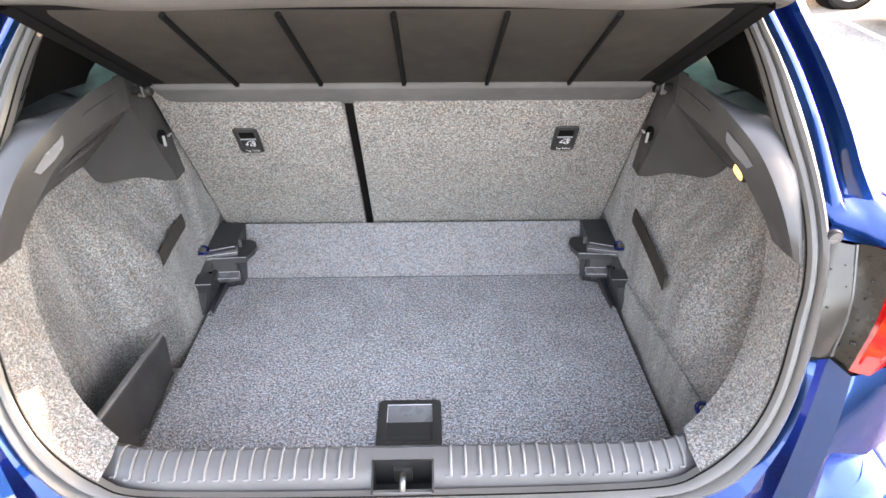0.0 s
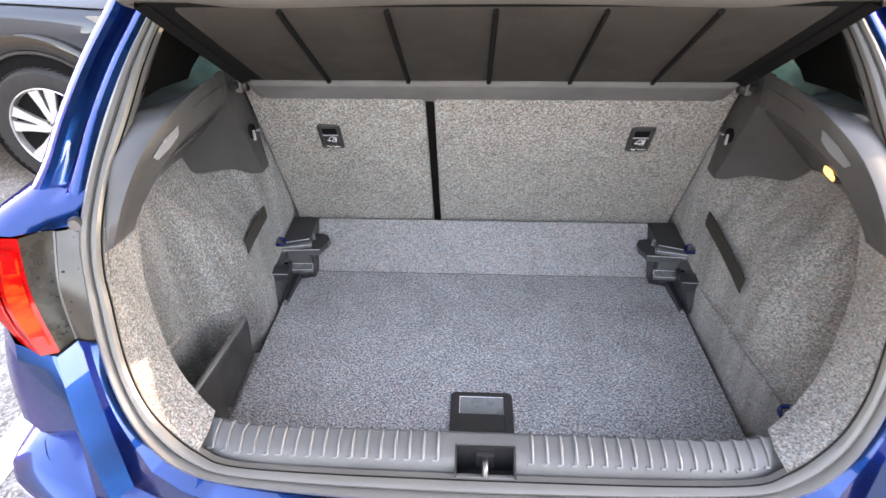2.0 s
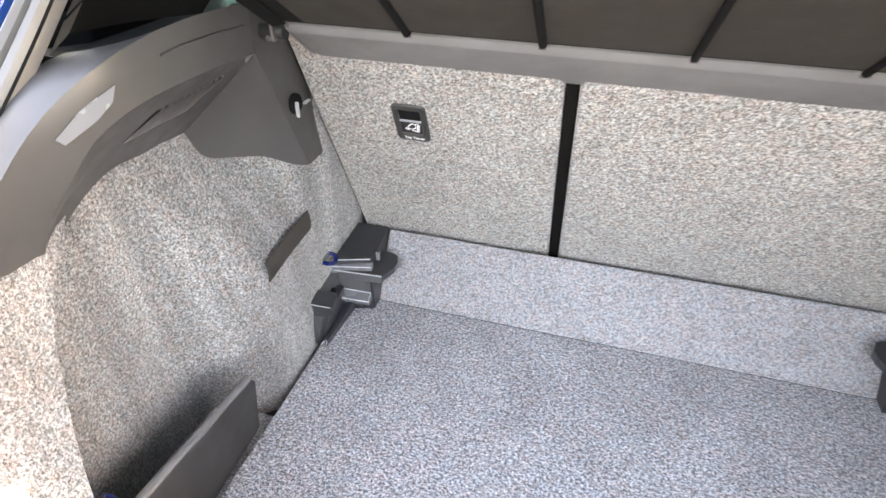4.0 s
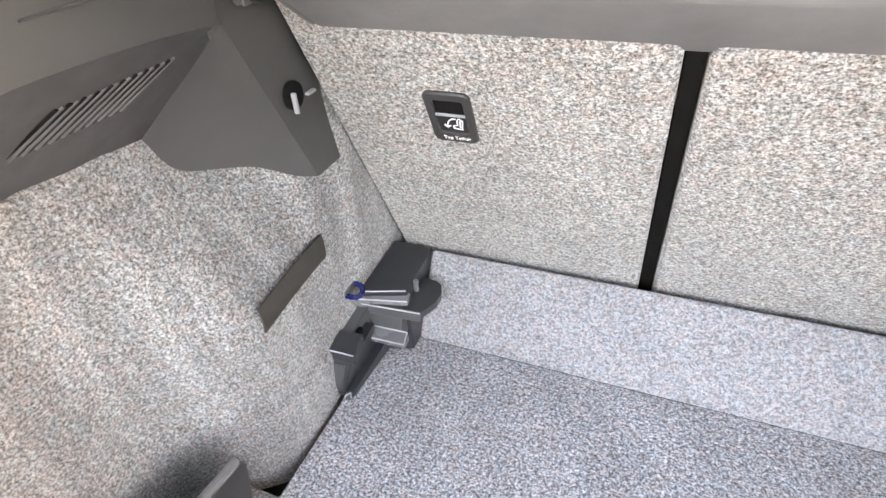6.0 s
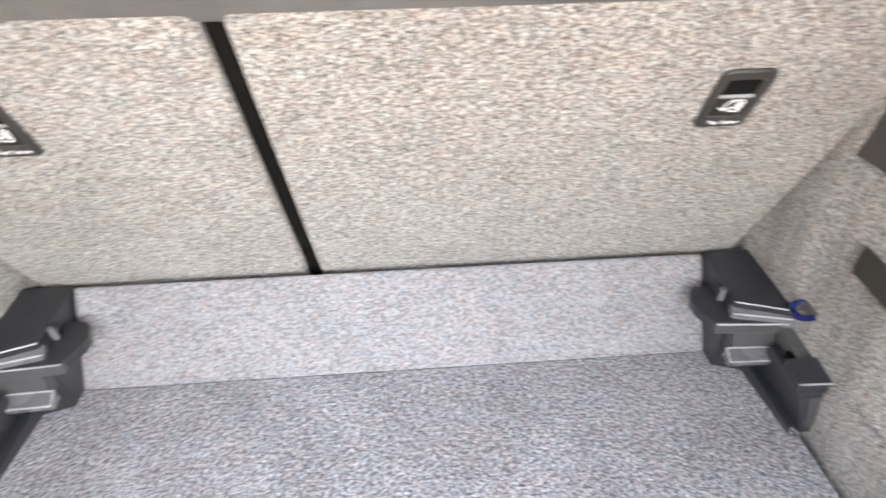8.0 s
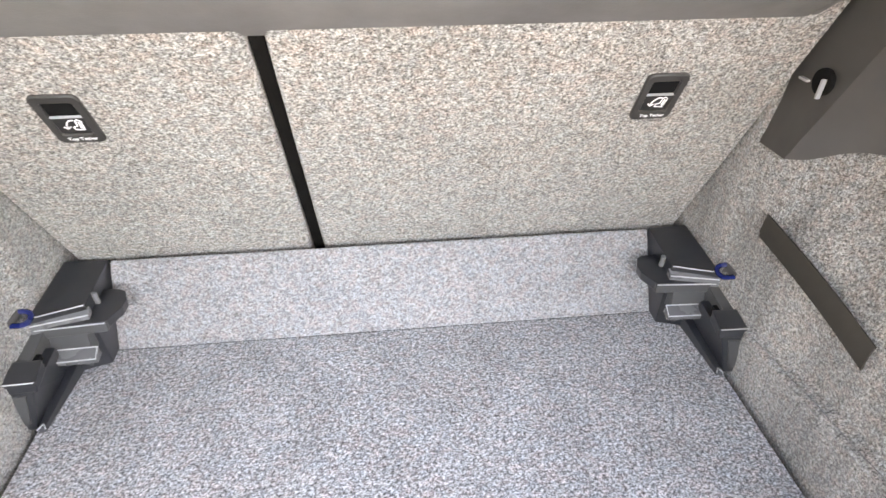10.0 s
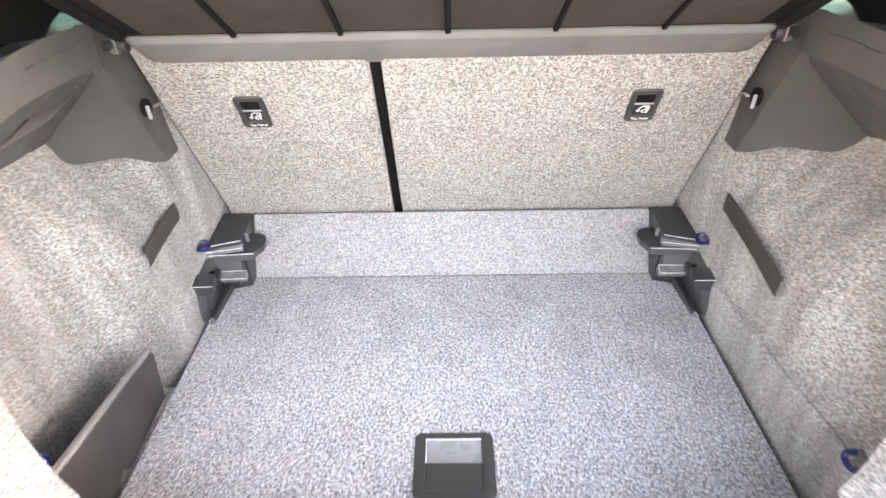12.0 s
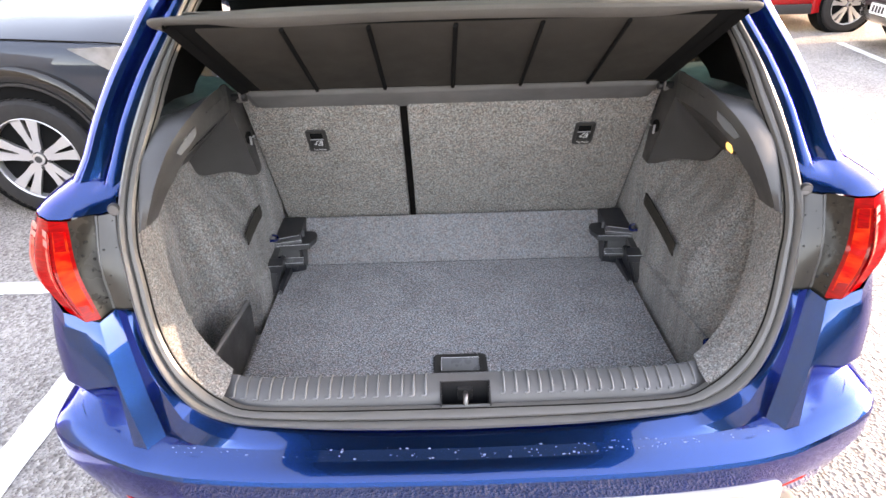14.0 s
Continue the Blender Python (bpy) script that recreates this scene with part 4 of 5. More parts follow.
def flare(p, amount, dy, dz=0.0):
    """Moves a point outwards in the plane of the opening: sideways by the pillars, up by the roof."""
    up_f = step01((p.z - 1.30) / 0.16)
    return p + Vector((amount * (1 - up_f), dy, amount * up_f * 0.8 + dz))


LAMP_BEADS, lamp_rng = [], random.Random(11)
# pillars and roof edge above the lamps
pillar = [p for p in out_line if p.z >= 1.052 and p.x >= 0]
pillar = smooth_line([Vector((0.6140, 0.388, 1.052))] + pillar[1:], 60)
PIL = [(0.000, 0.004), (0.012, -0.006), (0.020, -0.006), (0.028, 0.002), (0.034, 0.018), (0.040, 0.024), (0.046, 0.018), (0.054, 0.002), (0.064, -0.004), (0.076, 0.000), (0.086, 0.014), (0.095, 0.045), (0.102, 0.12)]
for s in (-1, 1):
    rows = []
    for dx, dy in PIL:
        row = []
        for i, p in enumerate(pillar):
            wide = 1.0 + 0.25 * step01((1.12 - p.z) / 0.09)
            row.append(flare(p, dx * wide, dy))
        rows.append(row)
    part("rear_pillar", loft(rows, 0.0, s), BLUE, car)
    # round rubber buffer low on the jamb
    spot = Vector((s * 0.615, 0.363, 1.040))
    buf = part("rubber_buffer", disc((spot.x, spot.y + 0.002, spot.z), 0.0118, 0.008, "y", 20, 0.002), BLACK, car, "round grey rubber buffer")
    part("buffer_core", disc((spot.x, spot.y - 0.0022, spot.z), 0.0092, 0.002, "y", 16), GRIP, buf)
    # bare inner panel beside the lamp, and the dark lamp flank
    seal_side = smooth_line([(0.594, 0.296, 0.872), (0.607, 0.328, 0.950), (0.614, 0.372, 1.034)], 12)
    fold_a = smooth_line([(0.633, 0.296, 0.874), (0.640, 0.314, 0.955), (0.640, 0.352, 1.034)], 12)
    fold_b = smooth_line([(0.637, 0.297, 0.873), (0.645, 0.318, 0.955), (0.648, 0.356, 1.034)], 12)
    lamp_in = smooth_line([(0.648, 0.272, 0.868), (0.6735, 0.298, 0.955), (0.672, 0.318, 1.042)], 12)
    part("inner_panel", loft([seal_side, [a.lerp(b, 0.5) + Vector((0, -0.004, 0)) for a, b in zip(seal_side, fold_a)], fold_a], 0.0, s), PRIMER, car, "dull grey bare panel by the lamp")
    part("lamp_flank", loft([fold_a, fold_b, [a.lerp(b, 0.5) + Vector((0, 0.006, 0)) for a, b in zip(fold_b, lamp_in)], lamp_in], 0.0, s), POCKET, car, "black plastic flank of the lamp")
    # Ridge at the fold, its highlight put into a paler colour.
    ridge_edge = [a.lerp(b, 0.5) + Vector((0, -0.0005, 0)) for a, b in zip(fold_a, fold_b)]
    part("panel_ridge", tube([(s * p.x, p.y, p.z) for p in ridge_edge], 0.0024, 8), PANEL_HIGHLIGHT, car)
    part("panel_gap", tube([(s * x, y, z) for x, y, z in ((0.596, 0.292, 0.8735), (0.634, 0.2955, 0.8735), (0.649, 0.264, 0.8675))], 0.0024, 6), DARK, car)
    for lo_line, hi_line, count in ((fold_b, lamp_in, 26), (seal_side, fold_a, 14)):
        for _ in range(count):
            k, f = lamp_rng.randrange(1, 11), lamp_rng.uniform(0.12, 0.9)
            q = lo_line[k].lerp(lo_line[k + 1], lamp_rng.random()) if k < 11 else lo_line[k]
            p = q.lerp(hi_line[k], f)
            LAMP_BEADS.append((Vector((s * p.x, p.y - 0.0015, p.z)), lamp_rng.choice((0.0009, 0.0012, 0.0016, 0.0022))))
    # tail lamp
    mid1 = smooth_line([(0.668, 0.258, 0.873), (0.700, 0.276, 0.955), (0.700, 0.312, 1.046)], 12)
    mid2 = smooth_line([(0.700, 0.268, 0.891), (0.735, 0.286, 0.960), (0.722, 0.325, 1.050)], 12)
    mid3 = smooth_line([(0.728, 0.290, 0.910), (0.757, 0.316, 0.970), (0.742, 0.350, 1.048)], 12)
    mid4 = smooth_line([(0.748, 0.325, 0.933), (0.770, 0.365, 0.982), (0.757, 0.395, 1.040)], 12)
    far = smooth_line([(0.772, 0.46, 0.958), (0.785, 0.50, 0.990), (0.775, 0.52, 1.030)], 12)
    tail = part("tail_lamp", loft([lamp_in, mid1, mid2, mid3, mid4, far], 0.0, s), RED_LENS, car, "red tail lamp lens, wet")
    bar = [[a.lerp(b, f) + Vector((0.0, -0.0034, 0)) for a, b in zip(lamp_in, mid1)][1:11] for f in (0.12, 0.5, 0.8)]
    bowl = [[a.lerp(b, f) + Vector((0.0018, -0.0030, 0)) for a, b in zip(mid1, mid3)][3:9] for f in (0.0, 0.3, 0.65, 1.0)]
    part("glow_patch", loft(bowl, 0.0006, s), SALMON_GLOW, tail, "salmon-pink patch standing for sunlight glowing in the lens")
    for k in range(4):
        facet = [[(a.lerp(b, f).lerp(c.lerp(d, f), g) + Vector((0.001, -0.003, 0))) for f in (0.0, 0.5, 1.0)] for g in (0.1, 0.75) for a, b, c, d in [(mid1[8 + k // 2], mid3[8 + k // 2], mid1[9 + k // 2], mid3[9 + k // 2])]]
        facet = [[p + Vector((0, 0, 0.004 * (k % 2))) for p in row] for row in facet]
        part("facet", loft([[p for p in facet[0]], [p for p in facet[1]]], 0.0015, s), PINK if k % 2 else SALMON_GLOW, tail)
    for lo_i, hi_i in ((1, 3), (8, 11)):
        deep = [[a.lerp(b, f) + Vector((0.0, -0.0050, 0)) for a, b in zip(lamp_in, mid1)][lo_i:hi_i] for f in (0.2, 0.5, 0.72)]
        part("deep_red_block", loft(deep, 0.0005, s), RED_LENS, tail)
    edge_line_out = [a.lerp(b, 0.5) + Vector((0.0008, -0.0008, 0)) for a, b in zip(mid3, mid4)][1:11]
    part("clear_edge", tube([(s * p.x, p.y, p.z) for p in edge_line_out], 0.0026, 6), CLEAR_LENS, tail)
    part("light_bar", loft(bar, 0.0006, s), RED_BAR, tail, "bright red light bar")
    clear = [[a.lerp(b, f) + Vector((0.0018, -0.0034, 0)) for a, b in zip(mid1, mid3)][1:4] for f in (0.25, 0.5, 0.75, 1.0)]
    part("reversing_lens", loft(clear, 0.0006, s), CLEAR_LENS, tail, "pale pink reversing lens")
    rim_line = [a.lerp(b, 0.04) + Vector((0.001, -0.005, 0)) for a, b in zip(mid3, mid4)][1:11]
    part("lens_rib", tube([(s * p.x, p.y, p.z) for p in rim_line], 0.0018, 6), PINK, tail)
    seam = [a.lerp(b, 0.02) + Vector((0, -0.0045, 0)) for a, b in zip(mid1, mid2)][1:11]
    part("lens_rib", tube([(s * p.x, p.y, p.z) for p in seam], 0.0015, 6), RED_LENS, tail)

# ---- bumper and ledge ----
M = 30
seal_low = smooth_line([p for p in out_line if p.z <= 0.708], M)
seal_up = smooth_line([seal_low[-1]] + [p for p in out_line if 0.715 < p.z <= 0.872] + [Vector((0.595, 0.293, 0.874))], M)
fold_low = smooth_line([(0, 0.166, 0.6525), (0.30, 0.168, 0.6535), (0.44, 0.173, 0.661), (0.520, 0.194, 0.692)], M)
fold_up = smooth_line([(0.520, 0.194, 0.692), (0.573, 0.233, 0.770), (0.600, 0.268, 0.838), (0.612, 0.291, 0.874)], M)
in_low = smooth_line([(0, 0.154, 0.6450), (0.30, 0.157, 0.6455), (0.47, 0.168, 0.648), (0.562, 0.194, 0.651)], M)
in_up = smooth_line([(0.562, 0.194, 0.651), (0.590, 0.230, 0.735), (0.615, 0.268, 0.820), (0.632, 0.298, 0.874)], M)
rim_low = smooth_line([(0, 0.130, 0.641), (0.30, 0.135, 0.642), (0.49, 0.149, 0.644), (0.585, 0.166, 0.647)], M)
rim_up = smooth_line([(0.585, 0.166, 0.647), (0.606, 0.190, 0.715), (0.6225, 0.2125, 0.766), (0.637, 0.2385, 0.822), (0.648, 0.263, 0.868)], M)
def wing_line(front, recess, edge, upper):
    """Up the bumper corner: a narrow ledge, an undercut, a sharp edge, then the panel below the lamp."""
    f, r, e = Vector(front), Vector(recess), Vector(edge)
    return [f.lerp(r, i / 4) for i in range(4)] + [r.lerp(e, i / 6) for i in range(6)] + smooth_line([e] + upper, M - 10)


def rim_at(z):
    a = max(range(M - 1), key=lambda i: (rim_up[i].z <= z, rim_up[i].z))
    f = (z - rim_up[a].z) / (rim_up[a + 1].z - rim_up[a].z)
    return rim_up[a].lerp(rim_up[a + 1], min(max(f, 0), 1))


WING = [wing_line((0.612, 0.172, 0.651), (0.606, 0.222, 0.666), (0.6275, 0.2120, 0.763), [(0.643, 0.239, 0.824), (0.656, 0.2625, 0.870)]),
        wing_line((0.670, 0.190, 0.660), (0.673, 0.246, 0.674), (0.686, 0.214, 0.755), [(0.704, 0.242, 0.830), (0.704, 0.264, 0.891)]),
        wing_line((0.715, 0.206, 0.665), (0.712, 0.262, 0.678), (0.727, 0.234, 0.760), [(0.738, 0.262, 0.835), (0.731, 0.289, 0.911)]),
        wing_line((0.748, 0.232, 0.670), (0.738, 0.290, 0.683), (0.757, 0.268, 0.767), [(0.761, 0.300, 0.840), (0.750, 0.324, 0.934)]),
        wing_line((0.768, 0.29, 0.674), (0.752, 0.35, 0.688), (0.774, 0.345, 0.776), [(0.777, 0.38, 0.850), (0.773, 0.46, 0.958)]),
        wing_line((0.800, 0.60, 0.678), (0.788, 0.62, 0.700), (0.806, 0.62, 0.785), [(0.808, 0.64, 0.870), (0.800, 0.66, 0.985)])]
WING.insert(0, [rim_at(p.z - 0.006) for p in WING[0]])
WING[0][-1] = rim_up[-1]
R0 = rim_low[:-1] + smooth_line([(0.585, 0.166, 0.647), (0.622, 0.176, 0.653), (0.670, 0.190, 0.660), (0.715, 0.206, 0.665), (0.748, 0.232, 0.670), (0.768, 0.29, 0.674), (0.800, 0.60, 0.678)], 40)


def down(line, fy, fz):
    """The bumper's line moved back by fy and down by fz; at the corners it goes outwards instead."""
    res = []
    for p in line:
        c = step01((p.x - 0.60) / 0.17)
        res.append(p + Vector((-fy * c * 0.9, fy * (1 - 0.6 * c), -fz)))
    return res


BUMP = [down(R0, 0.02, -0.004), R0, down(R0, -0.005, 0.0015), down(R0, -0.022, 0.008), down(R0, -0.033, 0.016), down(R0, -0.0375, 0.023), down(R0, -0.041, 0.07), down(R0, -0.026, 0.13), down(R0, 0.0, 0.22)]
for s in (-1, 1):
    part("jamb", loft([seal_up, [p + Vector((0.004 * min(1, i / 6), 0.010, -0.004)) for i, p in enumerate(seal_up)], fold_up, in_up, rim_up], 0.0, s), BLUE, car, angle=30)
    part("bumper_corner", loft(WING, 0.0, s), BLUE, car, angle=32)
bumper = part("bumper", loft([both(line) for line in BUMP]), BLUE, car, "blue bumper with beads of rain", 18)
ledge = [seal_low, [p + Vector((0, 0.010, -0.004)) for p in seal_low], fold_low, in_low, rim_low]
part("bumper_ledge", loft([both(line) for line in ledge]), BLUE, bumper, angle=28)
trim_hi = smooth_line([(0, 0.084, 0.572), (0.40, 0.097, 0.570), (0.52, 0.108, 0.568), (0.572, 0.119, 0.560), (0.592, 0.128, 0.53), (0.60, 0.135, 0.48)], 40)
part("skid_trim", loft([both([p + Vector((0, 0.02, 0.003)) for p in trim_hi]), both(trim_hi), both([p + Vector((-0.004 * (p.x > 0.5), -0.006, -0.008)) for p in trim_hi]), both([p + Vector((-0.01 * (p.x > 0.5), -0.006, -0.05)) for p in trim_hi]), both([p + Vector((-0.02 * (p.x > 0.5), 0.02, -0.22)) for p in trim_hi])]), SILVER_TRIM, bumper, "silver skid trim under the bumper")
for s in (-1, 1):
    part("reflector", loft([[(0.610, 0.148, 0.515), (0.655, 0.163, 0.515), (0.690, 0.181, 0.517)], [(0.610, 0.150, 0.505), (0.655, 0.165, 0.507), (0.690, 0.182, 0.510)]], 0.006, s), RED_BAR, bumper, "narrow red reflector")
    # flank of the body, plain
    ys = (0.60, 1.0, 1.6, 2.4, 3.2, 3.7, 4.0)
    wx = (0.800, 0.86, 0.88, 0.885, 0.88, 0.82, 0.66)
    flank = [[(w * f, y, z + dz * (y > 3.0)) for w, y in zip(wx, ys)] for f, z, dz in ((0.985, 0.985, -0.10), (1.0, 0.80, -0.05), (1.0, 0.50, 0.0), (0.96, 0.29, 0.0))]
    part("flank", loft(flank, 0.0, s), BLUE, car)
    shoulder = [[(0.725, 0.43, 1.052), (0.76, 0.70, 1.05), (0.79, 1.0, 1.04), (0.82, 1.6, 1.02), (0.82, 3.0, 0.98)], [(0.772, 0.45, 1.03), (0.802, 0.70, 1.02), (0.838, 1.0, 1.01), (0.86, 1.6, 1.0), (0.86, 3.0, 0.96)], [(0.78, 0.50, 0.985), (0.806, 0.70, 0.985), (0.84, 1.0, 0.985), (0.868, 1.6, 0.985), (0.872, 3.0, 0.93)]]
    part("shoulder", loft(shoulder, 0.0, s), BLUE, car)
    foot_low = [Vector(p) for p in ((0.614, 0.372, 1.036), (0.640, 0.356, 1.037), (0.660, 0.336, 1.042), (0.680, 0.317, 1.046), (0.700, 0.314, 1.049), (0.722, 0.327, 1.053), (0.742, 0.353, 1.051), (0.757, 0.398, 1.044), (0.777, 0.522, 1.034))]
    base = Vector((0.612, 0.408, 1.075))
    foot_top = [base + Vector((dx * 1.12, dy, 0.0)) for dx, dy in ((0.0, 0.004), (0.02, -0.006), (0.034, 0.018), (0.046, 0.016), (0.058, -0.002), (0.076, 0.0), (0.086, 0.014), (0.095, 0.045), (0.105, 0.13))]
    part("pillar_foot", loft([foot_low, [a.lerp(b, 0.35) + Vector((0.003, -0.006, 0.002)) for a, b in zip(foot_low, foot_top)], [a.lerp(b, 0.7) + Vector((0.002, -0.004, 0)) for a, b in zip(foot_low, foot_top)], foot_top], 0.0, s), BLUE, car)
    part("side_window", loft([[(0.77, 1.02, 1.035), (0.78, 1.1, 1.03), (0.80, 1.6, 1.01), (0.80, 3.0, 0.97)], [(0.685, 1.02, 1.28), (0.69, 1.1, 1.28), (0.70, 1.6, 1.28), (0.72, 2.7, 1.16)], [(0.60, 1.02, 1.44), (0.60, 1.1, 1.45), (0.60, 1.6, 1.46), (0.58, 2.35, 1.41)]], 0.0, s), GLASS, car, "green-tinted side glass").visible_shadow = False
    # Opaque blank in the pillar's place; keeps outside light off the trim ledge.
    pane = part("pillar_blank", loft([[(0.735, 0.56, 1.055), (0.75, 0.75, 1.05), (0.768, 1.015, 1.037)], [(0.705, 0.63, 1.17), (0.715, 0.80, 1.17), (0.725, 1.015, 1.165)], [(0.665, 0.735, 1.28), (0.675, 0.86, 1.28), (0.684, 1.015, 1.28)]], 0.0, s), CAR_GLASS, car, "dark opaque panel standing in for the rear pillar")
roof = [both([Vector((0, y0, z0)), Vector((0.30, y0 + 0.01, z0 - 0.006)), Vector((0.45, y0 + 0.02, z0 - 0.04)), Vector((0.60, y0 + 0.06, z0 - 0.11))]) for y0, z0 in ((0.775, 1.505), (1.1, 1.525), (1.6, 1.53), (2.3, 1.49))]
part("roof", loft(roof, 0.012), BLUE, car)
screen = [both([Vector((0, 2.30, 1.49)), Vector((0.45, 2.32, 1.45)), Vector((0.60, 2.36, 1.38))]), both([Vector((0, 3.05, 1.03)), Vector((0.55, 3.0, 1.01)), Vector((0.80, 2.98, 0.97))])]
part("windscreen", loft(screen, 0.006), CAR_GLASS, car, "dark windscreen glass")
bonnet = [both([Vector((0, y, z)), Vector((w * 0.6, y, z - 0.01)), Vector((w, y, z - 0.07))]) for y, z, w in ((3.03, 1.04, 0.86), (3.5, 0.97, 0.84), (3.85, 0.88, 0.74), (4.02, 0.74, 0.66), (4.06, 0.40, 0.62))]
part("bonnet", loft(bonnet), BLUE, car)
part("underbody", box(-0.75, 0.75, 0.16, 3.9, 0.26, 0.33, 0.02), BLACK, car)
part("rear_panel", prism([(0.150, 0.33), (0.150, 0.60), (0.190, 0.65), (0.205, 0.65), (0.205, 0.33)], "x", -0.60, 0.60), DARK, car)
# the raised tailgate overhead
gate = [both([Vector((0, y0, z0)), Vector((0.30, y0 + 0.005, z0 - 0.004)), Vector((w * 0.85, y0 + 0.01, z0 - 0.03)), Vector((w, y0 + 0.02, z0 - 0.08)), Vector((w * 0.99, y0 + 0.05, z0 - 0.17))]) for y0, z0, w in ((0.74, 1.52, 0.50), (0.50, 1.66, 0.58), (0.25, 1.77, 0.62), (0.02, 1.85, 0.64), (-0.12, 1.88, 0.63), (-0.42, 1.92, 0.60))]
gate_frame = part("tailgate", loft(gate[2:], 0.012), BLUE, car, "raised blue tailgate")
pane = part("rear_window", loft([[p + Vector((0, 0, -0.004)) for p in row[2:-2]] for row in gate[:3]]), PRIVACY_GLASS, gate_frame, "tinted rear window in the raised tailgate")
for s in (-1, 1):
    part("window_frame", loft([[row[k if s < 0 else -1 - k] for row in gate[:3]] for k in (0, 1, 2)], 0.03), BLUE, gate_frame)

lining = [[p + Vector((0, 0.01, -0.045)) for p in row[2:-2]] for row in gate[2:]]
part("tailgate_lining", loft(lining), TRIM, gate_frame, "dark plastic lining inside the tailgate")

# rain beads on the ledge and lamp flanks
rng = random.Random(4)
drops = bmesh.new()
for _ in range(420):
    x = rng.uniform(-0.54, 0.54)
    if rng.random() < 0.4:
        x = rng.gauss(0.30, 0.08)
    e = (abs(x) / 0.585) ** 2
    f = rng.random() ** 0.8
    if f < 0.6:                                  # on the flat of the ledge
        y, z = 0.154 - 0.024 * f / 0.6, 0.6452 - 0.004 * f / 0.6
    else:                                        # over its rounded rim
        y, z = 0.130 - 0.022 * (f - 0.6) / 0.4, 0.6412 - 0.014 * (f - 0.6) / 0.4
    r = rng.choice((0.0006, 0.0007, 0.0009, 0.0009, 0.0013, 0.0018))
    bmesh.ops.create_icosphere(drops, subdivisions=1, radius=1.0, matrix=Matrix.LocRotScale((x, y + 0.036 * e, z + 0.006 * e), None, (r * rng.uniform(1, 2.2), r, r * 0.5)))
lamp_drops = bmesh.new()
for p, r in LAMP_BEADS:
    bmesh.ops.create_icosphere(lamp_drops, subdivisions=2, radius=1.0, matrix=Matrix.LocRotScale(p, None, (r * 1.15, r, r)))
solid("rain_drops", lamp_drops, GLOSS_BLACK, "dark beads of rain on the black lamp flanks", "water drops", kind="stuff")
solid("rain_drops", drops, WATER, "clear beads of rain on the blue bumper ledge", "water drops", kind="stuff")

# ---- the car park ----
ground = tagged(part("ground", loft([[(x, y, 0.0) for x in (-400, -30, -6, 0, 6, 30, 400)] for y in (-400, -30, -6, 0, 6, 30, 400)]), TARMAC, None), "worn coarse tarmac of a sunlit car park", "ground", kind="structure")


# Walls added out of view to cut low sky light and darken paint reflections.
solid("unseen_wall", box(16.0, 16.3, -2.5, 9.0, 0, 2.4, 0.02), WALL_RENDER, "low unseen wall added to limit sky light from the sunny side", "wall", kind="structure")
solid("unseen_wall", box(16.05, 16.3, -11.95, -2.52, 0, 6.6, 0.02), WALL_RENDER, "tall unseen wall added to darken reflections in the blue paint", "wall", kind="structure")
solid("unseen_wall", box(-9.3, -9.0, -11.95, 1.5, 0, 6.4, 0.02), WALL_RENDER, "unseen wall added to hold back sky light from the left", "wall", kind="structure")
solid("unseen_wall", box(-9.3, 16.3, -12.3, -12.0, 0, 3.4, 0.02), WALL_RENDER, "unseen wall added at the rear to darken the bumper's reflections", "wall", kind="structure")


def road_line(x0, y0, x1, y1, w, label):
    d = Vector((x1 - x0, y1 - y0, 0)).normalized()
    n = Vector((-d.y, d.x, 0)) * w / 2
    a, b = Vector((x0, y0, 0.004)), Vector((x1, y1, 0.004))
    k = max(2, int((b - a).length / 0.04))
    r = random.Random(int(abs(x0) * 100))
    rows = [[a.lerp(b, i / k) + n * f * (1 + r.uniform(-0.07, 0.07)) for i in range(k + 1)] for f in (-1, 0, 1)]
    solid("road_marking", loft(rows), LINE_PAINT, label, "road marking", kind="structure")


road_line(-6.5, 1.70, -1.60, 1.68, 0.10, "white painted bay line across the tarmac")
road_line(-1.47, -1.6, -1.43, 1.64, 0.12, "white painted bay line beside the blue car")
road_line(4.95, 6.6, 4.62, 4.3, 0.10, "faded white bay line on the sunny tarmac")


